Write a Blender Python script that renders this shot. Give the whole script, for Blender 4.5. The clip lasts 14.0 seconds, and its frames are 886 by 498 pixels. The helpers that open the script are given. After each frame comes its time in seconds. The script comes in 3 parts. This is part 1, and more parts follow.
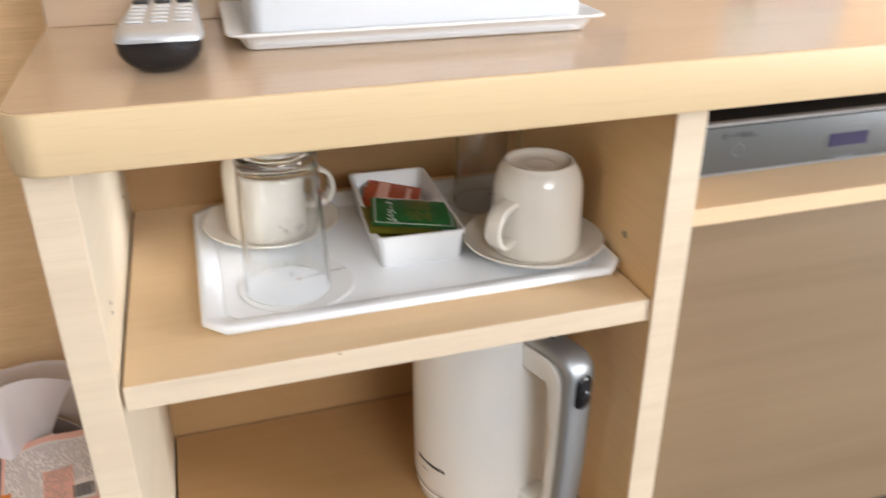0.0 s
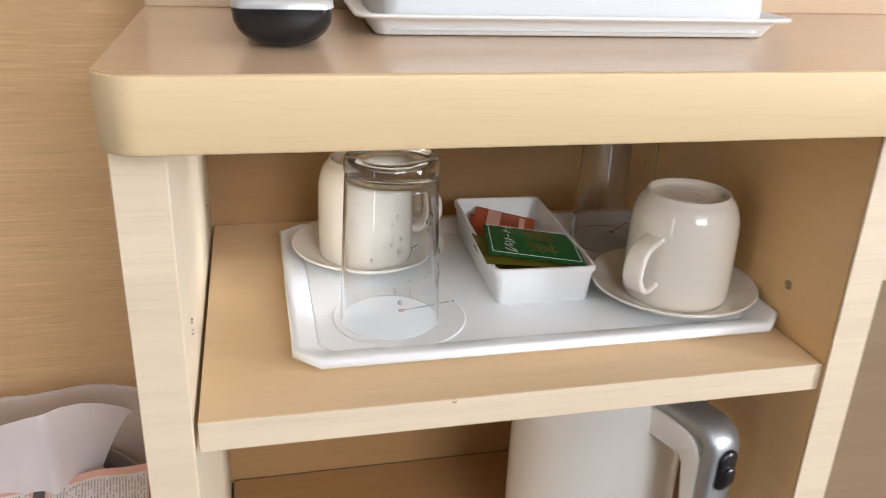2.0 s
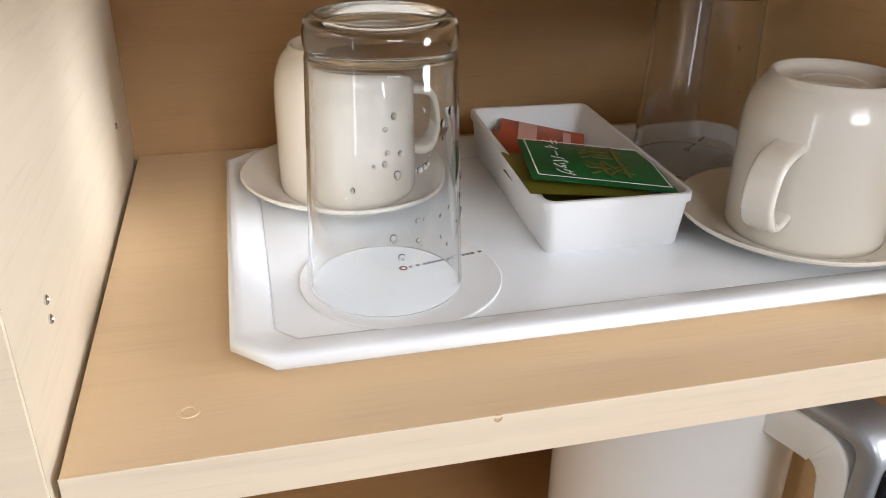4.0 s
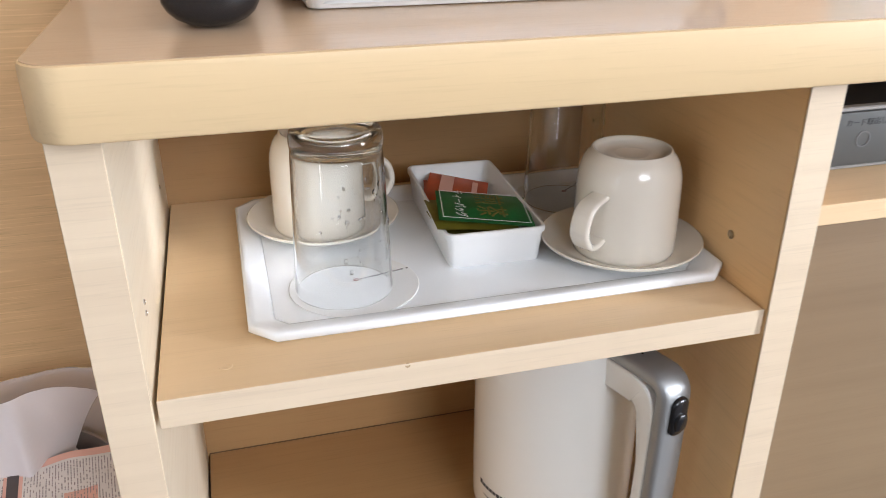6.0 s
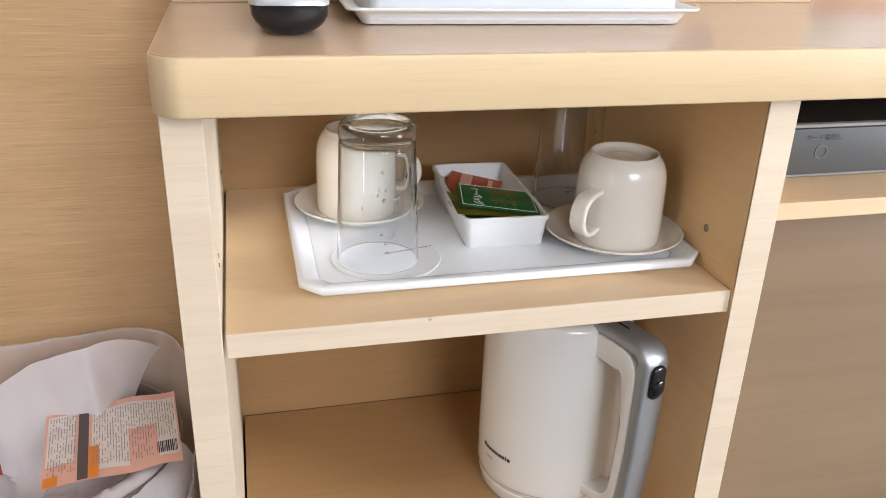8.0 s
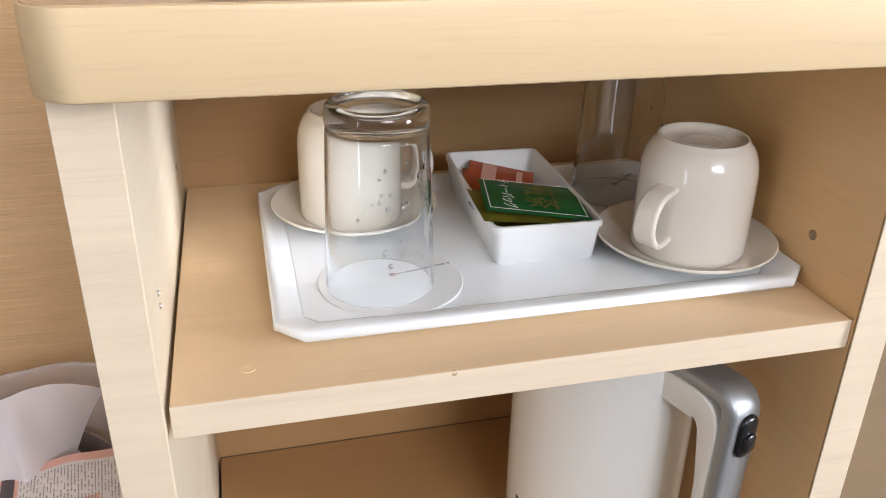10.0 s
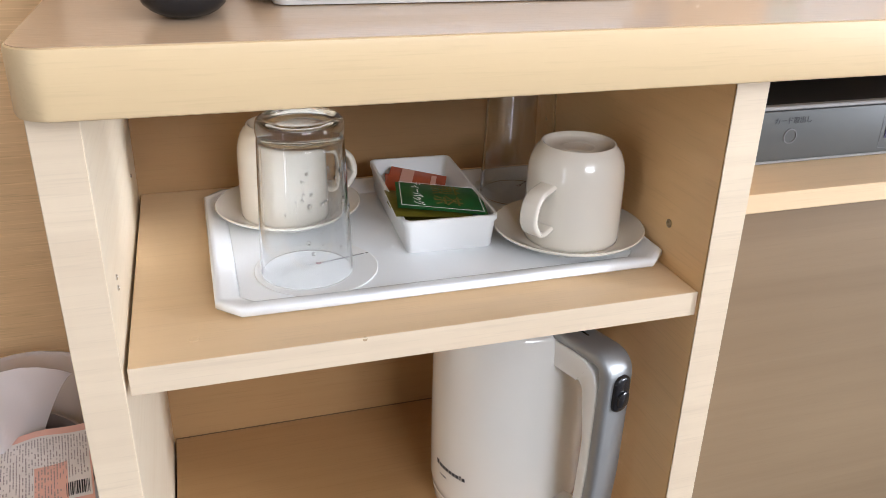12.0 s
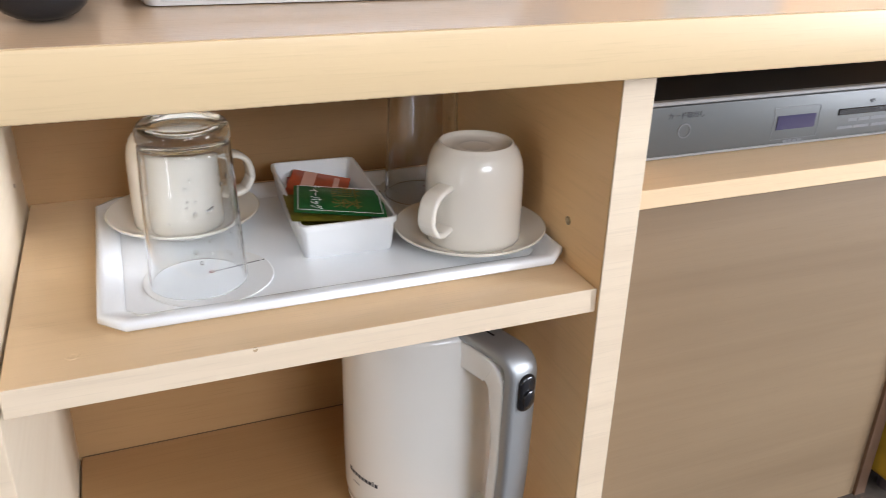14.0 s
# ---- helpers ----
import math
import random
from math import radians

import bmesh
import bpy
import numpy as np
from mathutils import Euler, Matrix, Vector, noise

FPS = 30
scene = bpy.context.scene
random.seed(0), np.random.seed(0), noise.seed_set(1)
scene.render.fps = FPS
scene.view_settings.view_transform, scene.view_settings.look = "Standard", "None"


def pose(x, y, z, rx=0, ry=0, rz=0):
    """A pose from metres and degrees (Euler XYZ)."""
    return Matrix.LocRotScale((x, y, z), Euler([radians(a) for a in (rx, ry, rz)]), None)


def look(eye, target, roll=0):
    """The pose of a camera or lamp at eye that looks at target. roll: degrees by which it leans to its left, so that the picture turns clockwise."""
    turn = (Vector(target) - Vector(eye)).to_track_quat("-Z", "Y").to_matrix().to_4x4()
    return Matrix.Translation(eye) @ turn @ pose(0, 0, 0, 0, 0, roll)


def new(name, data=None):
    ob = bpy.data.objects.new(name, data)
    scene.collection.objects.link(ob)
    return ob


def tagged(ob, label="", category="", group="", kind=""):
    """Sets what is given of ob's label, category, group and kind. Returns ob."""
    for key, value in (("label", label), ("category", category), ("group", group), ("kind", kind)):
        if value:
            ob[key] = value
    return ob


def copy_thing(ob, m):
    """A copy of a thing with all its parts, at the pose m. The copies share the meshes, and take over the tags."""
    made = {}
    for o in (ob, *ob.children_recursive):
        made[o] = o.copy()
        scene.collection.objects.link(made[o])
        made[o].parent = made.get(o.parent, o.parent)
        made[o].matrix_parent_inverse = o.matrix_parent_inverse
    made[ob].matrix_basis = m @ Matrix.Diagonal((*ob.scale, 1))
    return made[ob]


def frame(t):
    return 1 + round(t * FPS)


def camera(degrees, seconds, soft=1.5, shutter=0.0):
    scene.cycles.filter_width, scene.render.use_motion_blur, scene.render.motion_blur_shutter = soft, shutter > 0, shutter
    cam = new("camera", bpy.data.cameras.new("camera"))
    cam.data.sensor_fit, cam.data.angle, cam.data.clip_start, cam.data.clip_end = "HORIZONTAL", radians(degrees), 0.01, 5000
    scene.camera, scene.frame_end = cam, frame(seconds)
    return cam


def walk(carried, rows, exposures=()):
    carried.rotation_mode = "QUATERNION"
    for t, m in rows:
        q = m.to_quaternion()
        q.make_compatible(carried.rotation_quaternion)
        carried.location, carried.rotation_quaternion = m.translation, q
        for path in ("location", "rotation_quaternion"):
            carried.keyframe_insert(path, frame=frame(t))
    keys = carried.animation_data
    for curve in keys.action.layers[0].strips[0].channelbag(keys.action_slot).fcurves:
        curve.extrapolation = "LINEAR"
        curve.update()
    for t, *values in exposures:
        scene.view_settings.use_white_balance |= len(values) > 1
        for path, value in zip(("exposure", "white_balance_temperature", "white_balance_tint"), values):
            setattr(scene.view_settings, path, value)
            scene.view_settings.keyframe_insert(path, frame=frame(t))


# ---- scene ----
cam = camera(57.0, 14.0, soft=0.55, shutter=0.4)
PATH = [
    (0, (0.078, -0.515, 0.843), (0.608, 1.195, -0.05), -0.1),
    (0.5, (0.028, -0.488, 0.812), (0.484, 1.322, 0.094), 0.6),
    (1, (0.038, -0.494, 0.806), (0.488, 1.325, 0.107), 1.0),
    (1.5, (0.038, -0.488, 0.802), (0.482, 1.325, 0.084), 1.3),
    (2, (0.043, -0.419, 0.785), (0.478, 1.371, 0.006), 2.3),
    (2.5, (0.06, -0.268, 0.73), (0.5, 1.485, -0.127), 3.1),
    (2.7, (0.065, -0.231, 0.689), (0.506, 1.518, -0.174), 2.8),
    (4.8, (0.075, -0.245, 0.707), (0.52, 1.481, -0.2), 0.2),
    (5, (0.068, -0.264, 0.724), (0.523, 1.463, -0.175), 0.2),
    (5.5, (0.068, -0.346, 0.761), (0.527, 1.385, -0.128), -0.1),
    (6, (0.062, -0.433, 0.793), (0.536, 1.309, -0.069), -0.1),
    (6.5, (0.062, -0.468, 0.809), (0.544, 1.281, -0.031), 0.4),
    (7, (0.055, -0.482, 0.816), (0.532, 1.278, -0.005), 0.9),
    (7.5, (0.031, -0.516, 0.809), (0.501, 1.251, -0.001), 1.5),
    (8, (0.025, -0.546, 0.806), (0.479, 1.227, -0.001), 1.9),
    (8.2, (0.028, -0.516, 0.79), (0.479, 1.258, -0.015), 2.1),
    (10.3, (0.059, -0.372, 0.762), (0.521, 1.364, -0.118), 0.9),
    (10.5, (0.066, -0.404, 0.772), (0.548, 1.324, -0.113), 1.2),
    (11, (0.078, -0.461, 0.782), (0.624, 1.258, -0.082), 2.1),
    (11.5, (0.067, -0.476, 0.788), (0.627, 1.249, -0.055), 1.7),
    (12, (0.06, -0.478, 0.792), (0.607, 1.254, -0.046), 1.3),
    (12.5, (0.058, -0.478, 0.791), (0.601, 1.255, -0.048), 1.1),
    (13, (0.062, -0.479, 0.79), (0.615, 1.249, -0.051), 1.0),
    (13.5, (0.073, -0.484, 0.79), (0.68, 1.226, -0.051), 1.4),
    (14, (0.097, -0.479, 0.792), (0.775, 1.205, -0.048), 1.4),
]
walk(cam, [(t, look(eye, target, roll)) for t, eye, target, roll in PATH],
     [(0, -0.02, 6450, 10), (0.4, -0.10, 6450, 10), (1.5, -0.15, 6420, 10), (1.8, -0.12, 6400, 10), (2.5, -0.13, 6380, 11), (5.0, -0.05, 6260, 11), (6.0, -0.06, 6230, 11), (8.0, -0.06, 6230, 11), (10.3, -0.01, 6190, 11), (11.0, -0.06, 6150, 11), (14.0, -0.07, 6140, 11)])

# ---- light ----
world = bpy.data.worlds.new("world")
scene.world = world
world.use_nodes = True
_wn = world.node_tree.nodes
_sky = _wn.new("ShaderNodeTexSky")
_sky.sky_type, _sky.sun_disc = "NISHITA", False
_sky.sun_elevation, _sky.sun_rotation = radians(42), radians(30)
world.node_tree.links.new(_sky.outputs[0], _wn["Background"].inputs[0])
_wn["Background"].inputs[1].default_value = 0.12

SOUTH, NORTH, WEST, EAST, CEIL = -3.00, 0.345, -1.5, 3.4, 2.4
WIN_S = (0.05, 1.45, 1.35, 2.30)      # window in the south wall: x0, x1, z0, z1
WIN_E = (-2.42, -1.48, 0.20, 1.75)    # window in the east wall: y0, y1, z0, z1
WIN_W = (-1.42, -1.16, 0.06, 2.05)    # narrow window added in the west wall for streak reflections
DAY = (0.92, 0.945, 1.0)


def window_light(eye, toward, wide, high, energy):
    lamp = bpy.data.lights.new("window_daylight", "AREA")
    lamp.shape, lamp.size, lamp.size_y = "RECTANGLE", wide - 0.06, high - 0.06
    lamp.energy, lamp.color = energy, DAY
    new("window_daylight", lamp).matrix_world = look(eye, (eye[0] + toward[0], eye[1] + toward[1], eye[2] - 0.0001))


window_light((0.75, SOUTH - 0.03, 1.825), (0, 1), 1.40, 0.95, 57)
window_light((EAST + 0.03, -1.95, 0.975), (-1, 0), 0.94, 1.55, 195)
# Weak lamp in the added west window, for upright streaks on glossy things.
window_light((WEST - 0.03, -1.29, 1.055), (1, 0), 0.26, 1.99, 6.5)

# ---- materials ----


def mat(name, color=(0.8, 0.8, 0.8), rough=0.5, metal=0.0, coat=0.0, bump=0.0, bump_scale=200.0, vary=0.0, vary_scale=6.0, spec=0.5):
    m = bpy.data.materials.new(name)
    m.use_nodes = True
    nt = m.node_tree
    b = nt.nodes["Principled BSDF"]
    b.inputs["Base Color"].default_value = (*color, 1)
    b.inputs["Roughness"].default_value = rough
    b.inputs["Metallic"].default_value = metal
    b.inputs["Coat Weight"].default_value = coat
    b.inputs["Coat Roughness"].default_value = 0.08
    b.inputs["Specular IOR Level"].default_value = spec
    tc = nt.nodes.new("ShaderNodeTexCoord")
    if vary:
        n = nt.nodes.new("ShaderNodeTexNoise")
        n.inputs["Scale"].default_value, n.inputs["Detail"].default_value = vary_scale, 6
        nt.links.new(tc.outputs["Object"], n.inputs["Vector"])
        r = nt.nodes.new("ShaderNodeValToRGB")
        r.color_ramp.elements[0].position, r.color_ramp.elements[1].position = 0.3, 0.7
        r.color_ramp.elements[0].color = (*[c * (1 - vary) for c in color], 1)
        r.color_ramp.elements[1].color = (*[min(1, c * (1 + vary * 0.5)) for c in color], 1)
        nt.links.new(n.outputs["Fac"], r.inputs["Fac"])
        nt.links.new(r.outputs["Color"], b.inputs["Base Color"])
        rr = nt.nodes.new("ShaderNodeMapRange")
        rr.inputs["To Min"].default_value, rr.inputs["To Max"].default_value = rough * 0.8, min(1, rough * 1.25)
        nt.links.new(n.outputs["Fac"], rr.inputs["Value"])
        nt.links.new(rr.outputs["Result"], b.inputs["Roughness"])
    if bump:
        n2 = nt.nodes.new("ShaderNodeTexNoise")
        n2.inputs["Scale"].default_value, n2.inputs["Detail"].default_value = bump_scale, 3
        nt.links.new(tc.outputs["Object"], n2.inputs["Vector"])
        bp = nt.nodes.new("ShaderNodeBump")
        bp.inputs["Strength"].default_value, bp.inputs["Distance"].default_value = bump, 0.001
        nt.links.new(n2.outputs["Fac"], bp.inputs["Height"])
        nt.links.new(bp.outputs["Normal"], b.inputs["Normal"])
    return m


def wood(name, light, mid, dark, axis="x", rough=0.42, streak=1.0, fine=1.0, bump=0.15, dash=0.0):
    """Printed wood laminate: broad soft bands, fine streaks and short pores along one axis."""
    m = bpy.data.materials.new(name)
    m.use_nodes = True
    nt, L = m.node_tree, m.node_tree.links
    b = nt.nodes["Principled BSDF"]
    tc = nt.nodes.new("ShaderNodeTexCoord")

    def noise_at(along, across, detail, distortion=0.0):
        mp = nt.nodes.new("ShaderNodeMapping")
        s = [across] * 3
        s["xyz".index(axis)] = along
        mp.inputs["Scale"].default_value = s
        L.new(tc.outputs["Object"], mp.inputs["Vector"])
        n = nt.nodes.new("ShaderNodeTexNoise")
        n.inputs["Scale"].default_value, n.inputs["Detail"].default_value = 1.0, detail
        n.inputs["Distortion"].default_value = distortion
        L.new(mp.outputs["Vector"], n.inputs["Vector"])
        return n.outputs["Fac"]

    broad, mids, pores = noise_at(1.2, 14, 4, 0.6), noise_at(3.5, 120, 5, 0.3), noise_at(22, 620, 2)
    r1 = nt.nodes.new("ShaderNodeValToRGB")
    r1.color_ramp.elements[0].position, r1.color_ramp.elements[1].position = 0.32, 0.68
    r1.color_ramp.elements[0].color, r1.color_ramp.elements[1].color = (*mid, 1), (*light, 1)
    L.new(broad, r1.inputs["Fac"])
    r2 = nt.nodes.new("ShaderNodeMapRange")
    r2.inputs["From Min"].default_value, r2.inputs["From Max"].default_value = 0.45, 0.72
    r2.inputs["To Max"].default_value = 0.55 * streak
    L.new(mids, r2.inputs["Value"])
    x1 = nt.nodes.new("ShaderNodeMix")
    x1.data_type = "RGBA"
    L.new(r2.outputs["Result"], x1.inputs["Factor"])
    L.new(r1.outputs["Color"], x1.inputs["A"])
    x1.inputs["B"].default_value = (*dark, 1)
    r3 = nt.nodes.new("ShaderNodeMapRange")
    r3.inputs["From Min"].default_value, r3.inputs["From Max"].default_value = 0.56, 0.70
    r3.inputs["To Max"].default_value = 0.5 * fine
    L.new(pores, r3.inputs["Value"])
    x2 = nt.nodes.new("ShaderNodeMix")
    x2.data_type = "RGBA"
    L.new(r3.outputs["Result"], x2.inputs["Factor"])
    L.new(x1.outputs["Result"], x2.inputs["A"])
    x2.inputs["B"].default_value = (*[c * 0.75 for c in dark], 1)
    shade = x2.outputs["Result"]
    if dash:
        r4 = nt.nodes.new("ShaderNodeMapRange")
        r4.inputs["From Min"].default_value, r4.inputs["From Max"].default_value = 0.57, 0.68
        r4.inputs["To Max"].default_value = dash
        L.new(noise_at(15, 760, 2), r4.inputs["Value"])
        x3 = nt.nodes.new("ShaderNodeMix")
        x3.data_type = "RGBA"
        L.new(r4.outputs["Result"], x3.inputs["Factor"])
        L.new(shade, x3.inputs["A"])
        x3.inputs["B"].default_value = (*[min(1, c * 1.25) for c in light], 1)
        shade = x3.outputs["Result"]
    L.new(shade, b.inputs["Base Color"])
    rr = nt.nodes.new("ShaderNodeMapRange")
    rr.inputs["To Min"].default_value, rr.inputs["To Max"].default_value = rough * 0.85, rough * 1.2
    L.new(mids, rr.inputs["Value"])
    L.new(rr.outputs["Result"], b.inputs["Roughness"])
    bp = nt.nodes.new("ShaderNodeBump")
    bp.inputs["Strength"].default_value, bp.inputs["Distance"].default_value = bump, 0.0006
    L.new(pores, bp.inputs["Height"])
    L.new(bp.outputs["Normal"], b.inputs["Normal"])
    return m


def clear_wall(name, tint=(0.97, 0.98, 0.98), gloss=1.0, milk=0.0, milk_color=(0.9, 0.9, 0.92)):
    """A thin clear sheet: straight-through light with a Fresnel gloss, and a little white haze if milk is set."""
    m = bpy.data.materials.new(name)
    m.use_nodes = True
    nt = m.node_tree
    nt.nodes.remove(nt.nodes["Principled BSDF"])
    tr, gl, fr, mx = (nt.nodes.new(k) for k in ("ShaderNodeBsdfTransparent", "ShaderNodeBsdfGlossy", "ShaderNodeLayerWeight", "ShaderNodeMixShader"))
    pw, ma = nt.nodes.new("ShaderNodeMath"), nt.nodes.new("ShaderNodeMath")
    tr.inputs["Color"].default_value = (*tint, 1)
    gl.inputs["Roughness"].default_value = 0.03 if milk < 0.2 else 0.25
    pw.operation, ma.operation = "POWER", "MULTIPLY_ADD"
    pw.inputs[1].default_value = 4.0
    ma.inputs[1].default_value, ma.inputs[2].default_value = 0.75 * gloss, 0.05 * gloss
    nt.links.new(fr.outputs["Facing"], pw.inputs[0])
    nt.links.new(pw.outputs[0], ma.inputs[0])
    nt.links.new(ma.outputs[0], mx.inputs[0])
    body = tr
    if milk:
        df, tl, ad, mm = (nt.nodes.new(k) for k in ("ShaderNodeBsdfDiffuse", "ShaderNodeBsdfTranslucent", "ShaderNodeMixShader", "ShaderNodeMixShader"))
        df.inputs["Color"].default_value = tl.inputs["Color"].default_value = (*milk_color, 1)
        ad.inputs[0].default_value = 0.16
        nt.links.new(df.outputs[0], ad.inputs[1])
        nt.links.new(tl.outputs[0], ad.inputs[2])
        mm.inputs[0].default_value = milk
        nt.links.new(tr.outputs[0], mm.inputs[1])
        nt.links.new(ad.outputs[0], mm.inputs[2])
        body = mm
    nt.links.new(body.outputs[0], mx.inputs[1])
    nt.links.new(gl.outputs[0], mx.inputs[2])
    nt.links.new(mx.outputs[0], nt.nodes["Material Output"].inputs[0])
    return m


def solid_glass(name, ior=1.5, tint=(0.875, 0.885, 0.885)):
    m = bpy.data.materials.new(name)
    m.use_nodes = True
    b = m.node_tree.nodes["Principled BSDF"]
    b.inputs["Transmission Weight"].default_value, b.inputs["Roughness"].default_value, b.inputs["IOR"].default_value = 1.0, 0.01, ior
    b.inputs["Base Color"].default_value = (*tint, 1)
    return m


M_TOP = wood("maple_laminate_top", (0.63, 0.47, 0.325), (0.605, 0.447, 0.305), (0.55, 0.395, 0.26), rough=0.19, streak=0.5, fine=0.45)
M_EDGE = wood("maple_edge_band", (0.735, 0.555, 0.325), (0.72, 0.54, 0.312), (0.66, 0.485, 0.27), rough=0.38, streak=0.45, fine=0.28)
M_CAB = wood("maple_laminate", (0.79, 0.582, 0.352), (0.74, 0.533, 0.314), (0.65, 0.45, 0.255), rough=0.40, streak=0.34, fine=0.28)
M_CABY = wood("pale_cream_laminate", (0.775, 0.675, 0.52), (0.75, 0.645, 0.49), (0.67, 0.555, 0.405), axis="y", rough=0.42, streak=0.3, fine=0.35)
M_CABF = wood("maple_front_edge", (0.775, 0.64, 0.47), (0.70, 0.565, 0.41), (0.605, 0.475, 0.335), rough=0.42, streak=0.55, fine=0.3)
# Divider laminate made more orange to carry the warm bounced light.
M_DIV_WARM = wood("maple_laminate_warm_bounce", (0.86, 0.57, 0.28), (0.83, 0.54, 0.26), (0.75, 0.47, 0.21), axis="y", rough=0.42, streak=0.3, fine=0.35)
# Browner board, darkened further: the compartment's shade is in this colour.
M_BACK_SHADED = wood("back_panel_shaded_laminate", (0.46, 0.275, 0.12), (0.425, 0.248, 0.104), (0.365, 0.205, 0.082), rough=0.5, streak=0.35, fine=0.35)
M_WALL = wood("wall_panel_laminate", (0.84, 0.56, 0.298), (0.75, 0.482, 0.243), (0.58, 0.35, 0.16), rough=0.4, streak=0.45, fine=0.6, dash=0.4)
# Maple with the shade under the desk put into its colour.
M_KNEE_SHADED = wood("knee_shaded_laminate", (0.29, 0.202, 0.117), (0.235, 0.16, 0.09), (0.205, 0.138, 0.077), rough=0.5, streak=0.2, fine=0.2)
# Dark colour stands in for the shade in the gap behind the bottom.
M_GAP_SHADE = mat("brown_gap_shade", (0.18, 0.115, 0.065), 0.8)
M_PORC = mat("white_porcelain", (0.84, 0.785, 0.69), 0.09, coat=0.5, bump=0.02, bump_scale=60, vary=0.03)
M_TRAY = mat("white_melamine", (0.925, 0.95, 0.975), 0.14, bump=0.04, bump_scale=400, vary=0.02)
M_PLAST = mat("white_plastic", (0.63, 0.645, 0.66), 0.3, bump=0.02, bump_scale=300, vary=0.015)
M_TEABOX = mat("white_box_plastic", (0.82, 0.815, 0.80), 0.3, bump=0.02, bump_scale=300, vary=0.015)
M_KETTLE = mat("ivory_kettle_plastic", (0.885, 0.86, 0.80), 0.10, coat=0.5, bump=0.015, bump_scale=90, vary=0.02)
M_SILVER = mat("silver_paint", (0.36, 0.372, 0.378), 0.38, metal=0.55, bump=0.03, bump_scale=900)
M_SILVERL = mat("light_silver_paint", (0.56, 0.565, 0.57), 0.34, metal=0.5, bump=0.03, bump_scale=900)
M_GREY = mat("grey_plastic", (0.32, 0.31, 0.30), 0.35, vary=0.05)
M_BLACK = mat("black_plastic", (0.012, 0.012, 0.014), 0.22, bump=0.04, bump_scale=500)
M_MATBLK = mat("black_metal_case", (0.006, 0.006, 0.007), 0.6, bump=0.1, bump_scale=700)
M_VOD = mat("silver_front_panel", (0.105, 0.110, 0.108), 0.45, metal=0.2, bump=0.03, bump_scale=1200)
M_INK = mat("dark_ink", (0.035, 0.035, 0.04), 0.6)
M_INKG = mat("grey_ink", (0.16, 0.16, 0.17), 0.6)
M_PAPER = mat("white_paper", (0.80, 0.80, 0.79), 0.8, bump=0.2, bump_scale=900, vary=0.03)
M_RED = mat("red_print", (0.45, 0.03, 0.035), 0.4)
M_GREEN = mat("green_foil", (0.012, 0.14, 0.035), 0.3, bump=0.25, bump_scale=45, vary=0.25, vary_scale=30)
M_EMBLEM = mat("dark_red_print", (0.22, 0.035, 0.035), 0.6)
M_GREENC = mat("green_print", (0.02, 0.22, 0.06), 0.4)
M_GOLD = mat("gold_print", (0.20, 0.17, 0.045), 0.4, metal=0.1)
M_OLIVE = mat("olive_foil", (0.20, 0.17, 0.02), 0.3, bump=0.3, bump_scale=50, vary=0.3, vary_scale=40)
M_ORANGE = mat("orange_foil", (0.56, 0.10, 0.035), 0.35, bump=0.3, bump_scale=50, vary=0.3, vary_scale=35)
M_LCD = mat("violet_display", (0.03, 0.025, 0.075), 0.2)
M_CHROME = mat("chrome", (0.7, 0.7, 0.7), 0.15, metal=1.0)
M_BRASS = mat("brass_pin", (0.42, 0.32, 0.2), 0.3, metal=1.0)
M_BRONZE = mat("dark_bronze", (0.16, 0.115, 0.09), 0.3, metal=0.9)
M_SIGN = mat("grey_sign_plate", (0.13, 0.14, 0.17), 0.45, vary=0.04)
M_KEYW = mat("pale_key_rubber", (0.62, 0.62, 0.62), 0.5)
M_KEYB = mat("black_key_rubber", (0.02, 0.02, 0.022), 0.45)
# Walls out of view, toned dark grey so they bounce less light.
M_WALLP = mat("bounce_cutting_wallpaper", (0.235, 0.225, 0.205), 0.9, bump=0.3, bump_scale=250, vary=0.03)
M_CEIL = mat("ceiling_paper", (0.80, 0.79, 0.76), 0.9, bump=0.3, bump_scale=200, vary=0.02)
M_CARPET = mat("brown_carpet", (0.085, 0.066, 0.05), 1.0, bump=0.8, bump_scale=500, vary=0.25, vary_scale=60)
M_FRAME = mat("aluminium_frame", (0.5, 0.5, 0.5), 0.4, metal=0.6, vary=0.05)
M_YELLOW = mat("yellow_cloth", (0.62, 0.36, 0.02), 0.85, bump=0.5, bump_scale=700, vary=0.15, vary_scale=40)
M_BLUE = mat("blue_print", (0.03, 0.06, 0.25), 0.4)
M_PRINT = mat("brown_grey_print", (0.34, 0.28, 0.27), 0.6)
M_CHIP = mat("chipped_edge", (0.45, 0.31, 0.18), 0.8)
M_BIN = mat("brown_bin_plastic", (0.22, 0.18, 0.165), 0.5, vary=0.1)
M_FILM = clear_wall("hazy_plastic_film", (0.93, 0.90, 0.89), 0.5, 0.36, (1.0, 0.95, 0.945))
M_BAG = clear_wall("white_plastic_bag", (0.95, 0.95, 0.95), 0.9, 0.90, (0.92, 0.865, 0.87))
M_PEACH = mat("peach_wrapper", (0.86, 0.49, 0.39), 0.35, bump=0.4, bump_scale=60, vary=0.12, vary_scale=25)
M_CREAM = mat("cream_print", (0.86, 0.79, 0.75), 0.4, vary=0.08, vary_scale=50)
M_ORNG = mat("orange_print", (0.80, 0.25, 0.02), 0.4)
M_UPR = mat("dark_brown_edge", (0.15, 0.085, 0.05), 0.6, vary=0.1)
M_BROWN = mat("dark_brown_print", (0.09, 0.07, 0.07), 0.4)
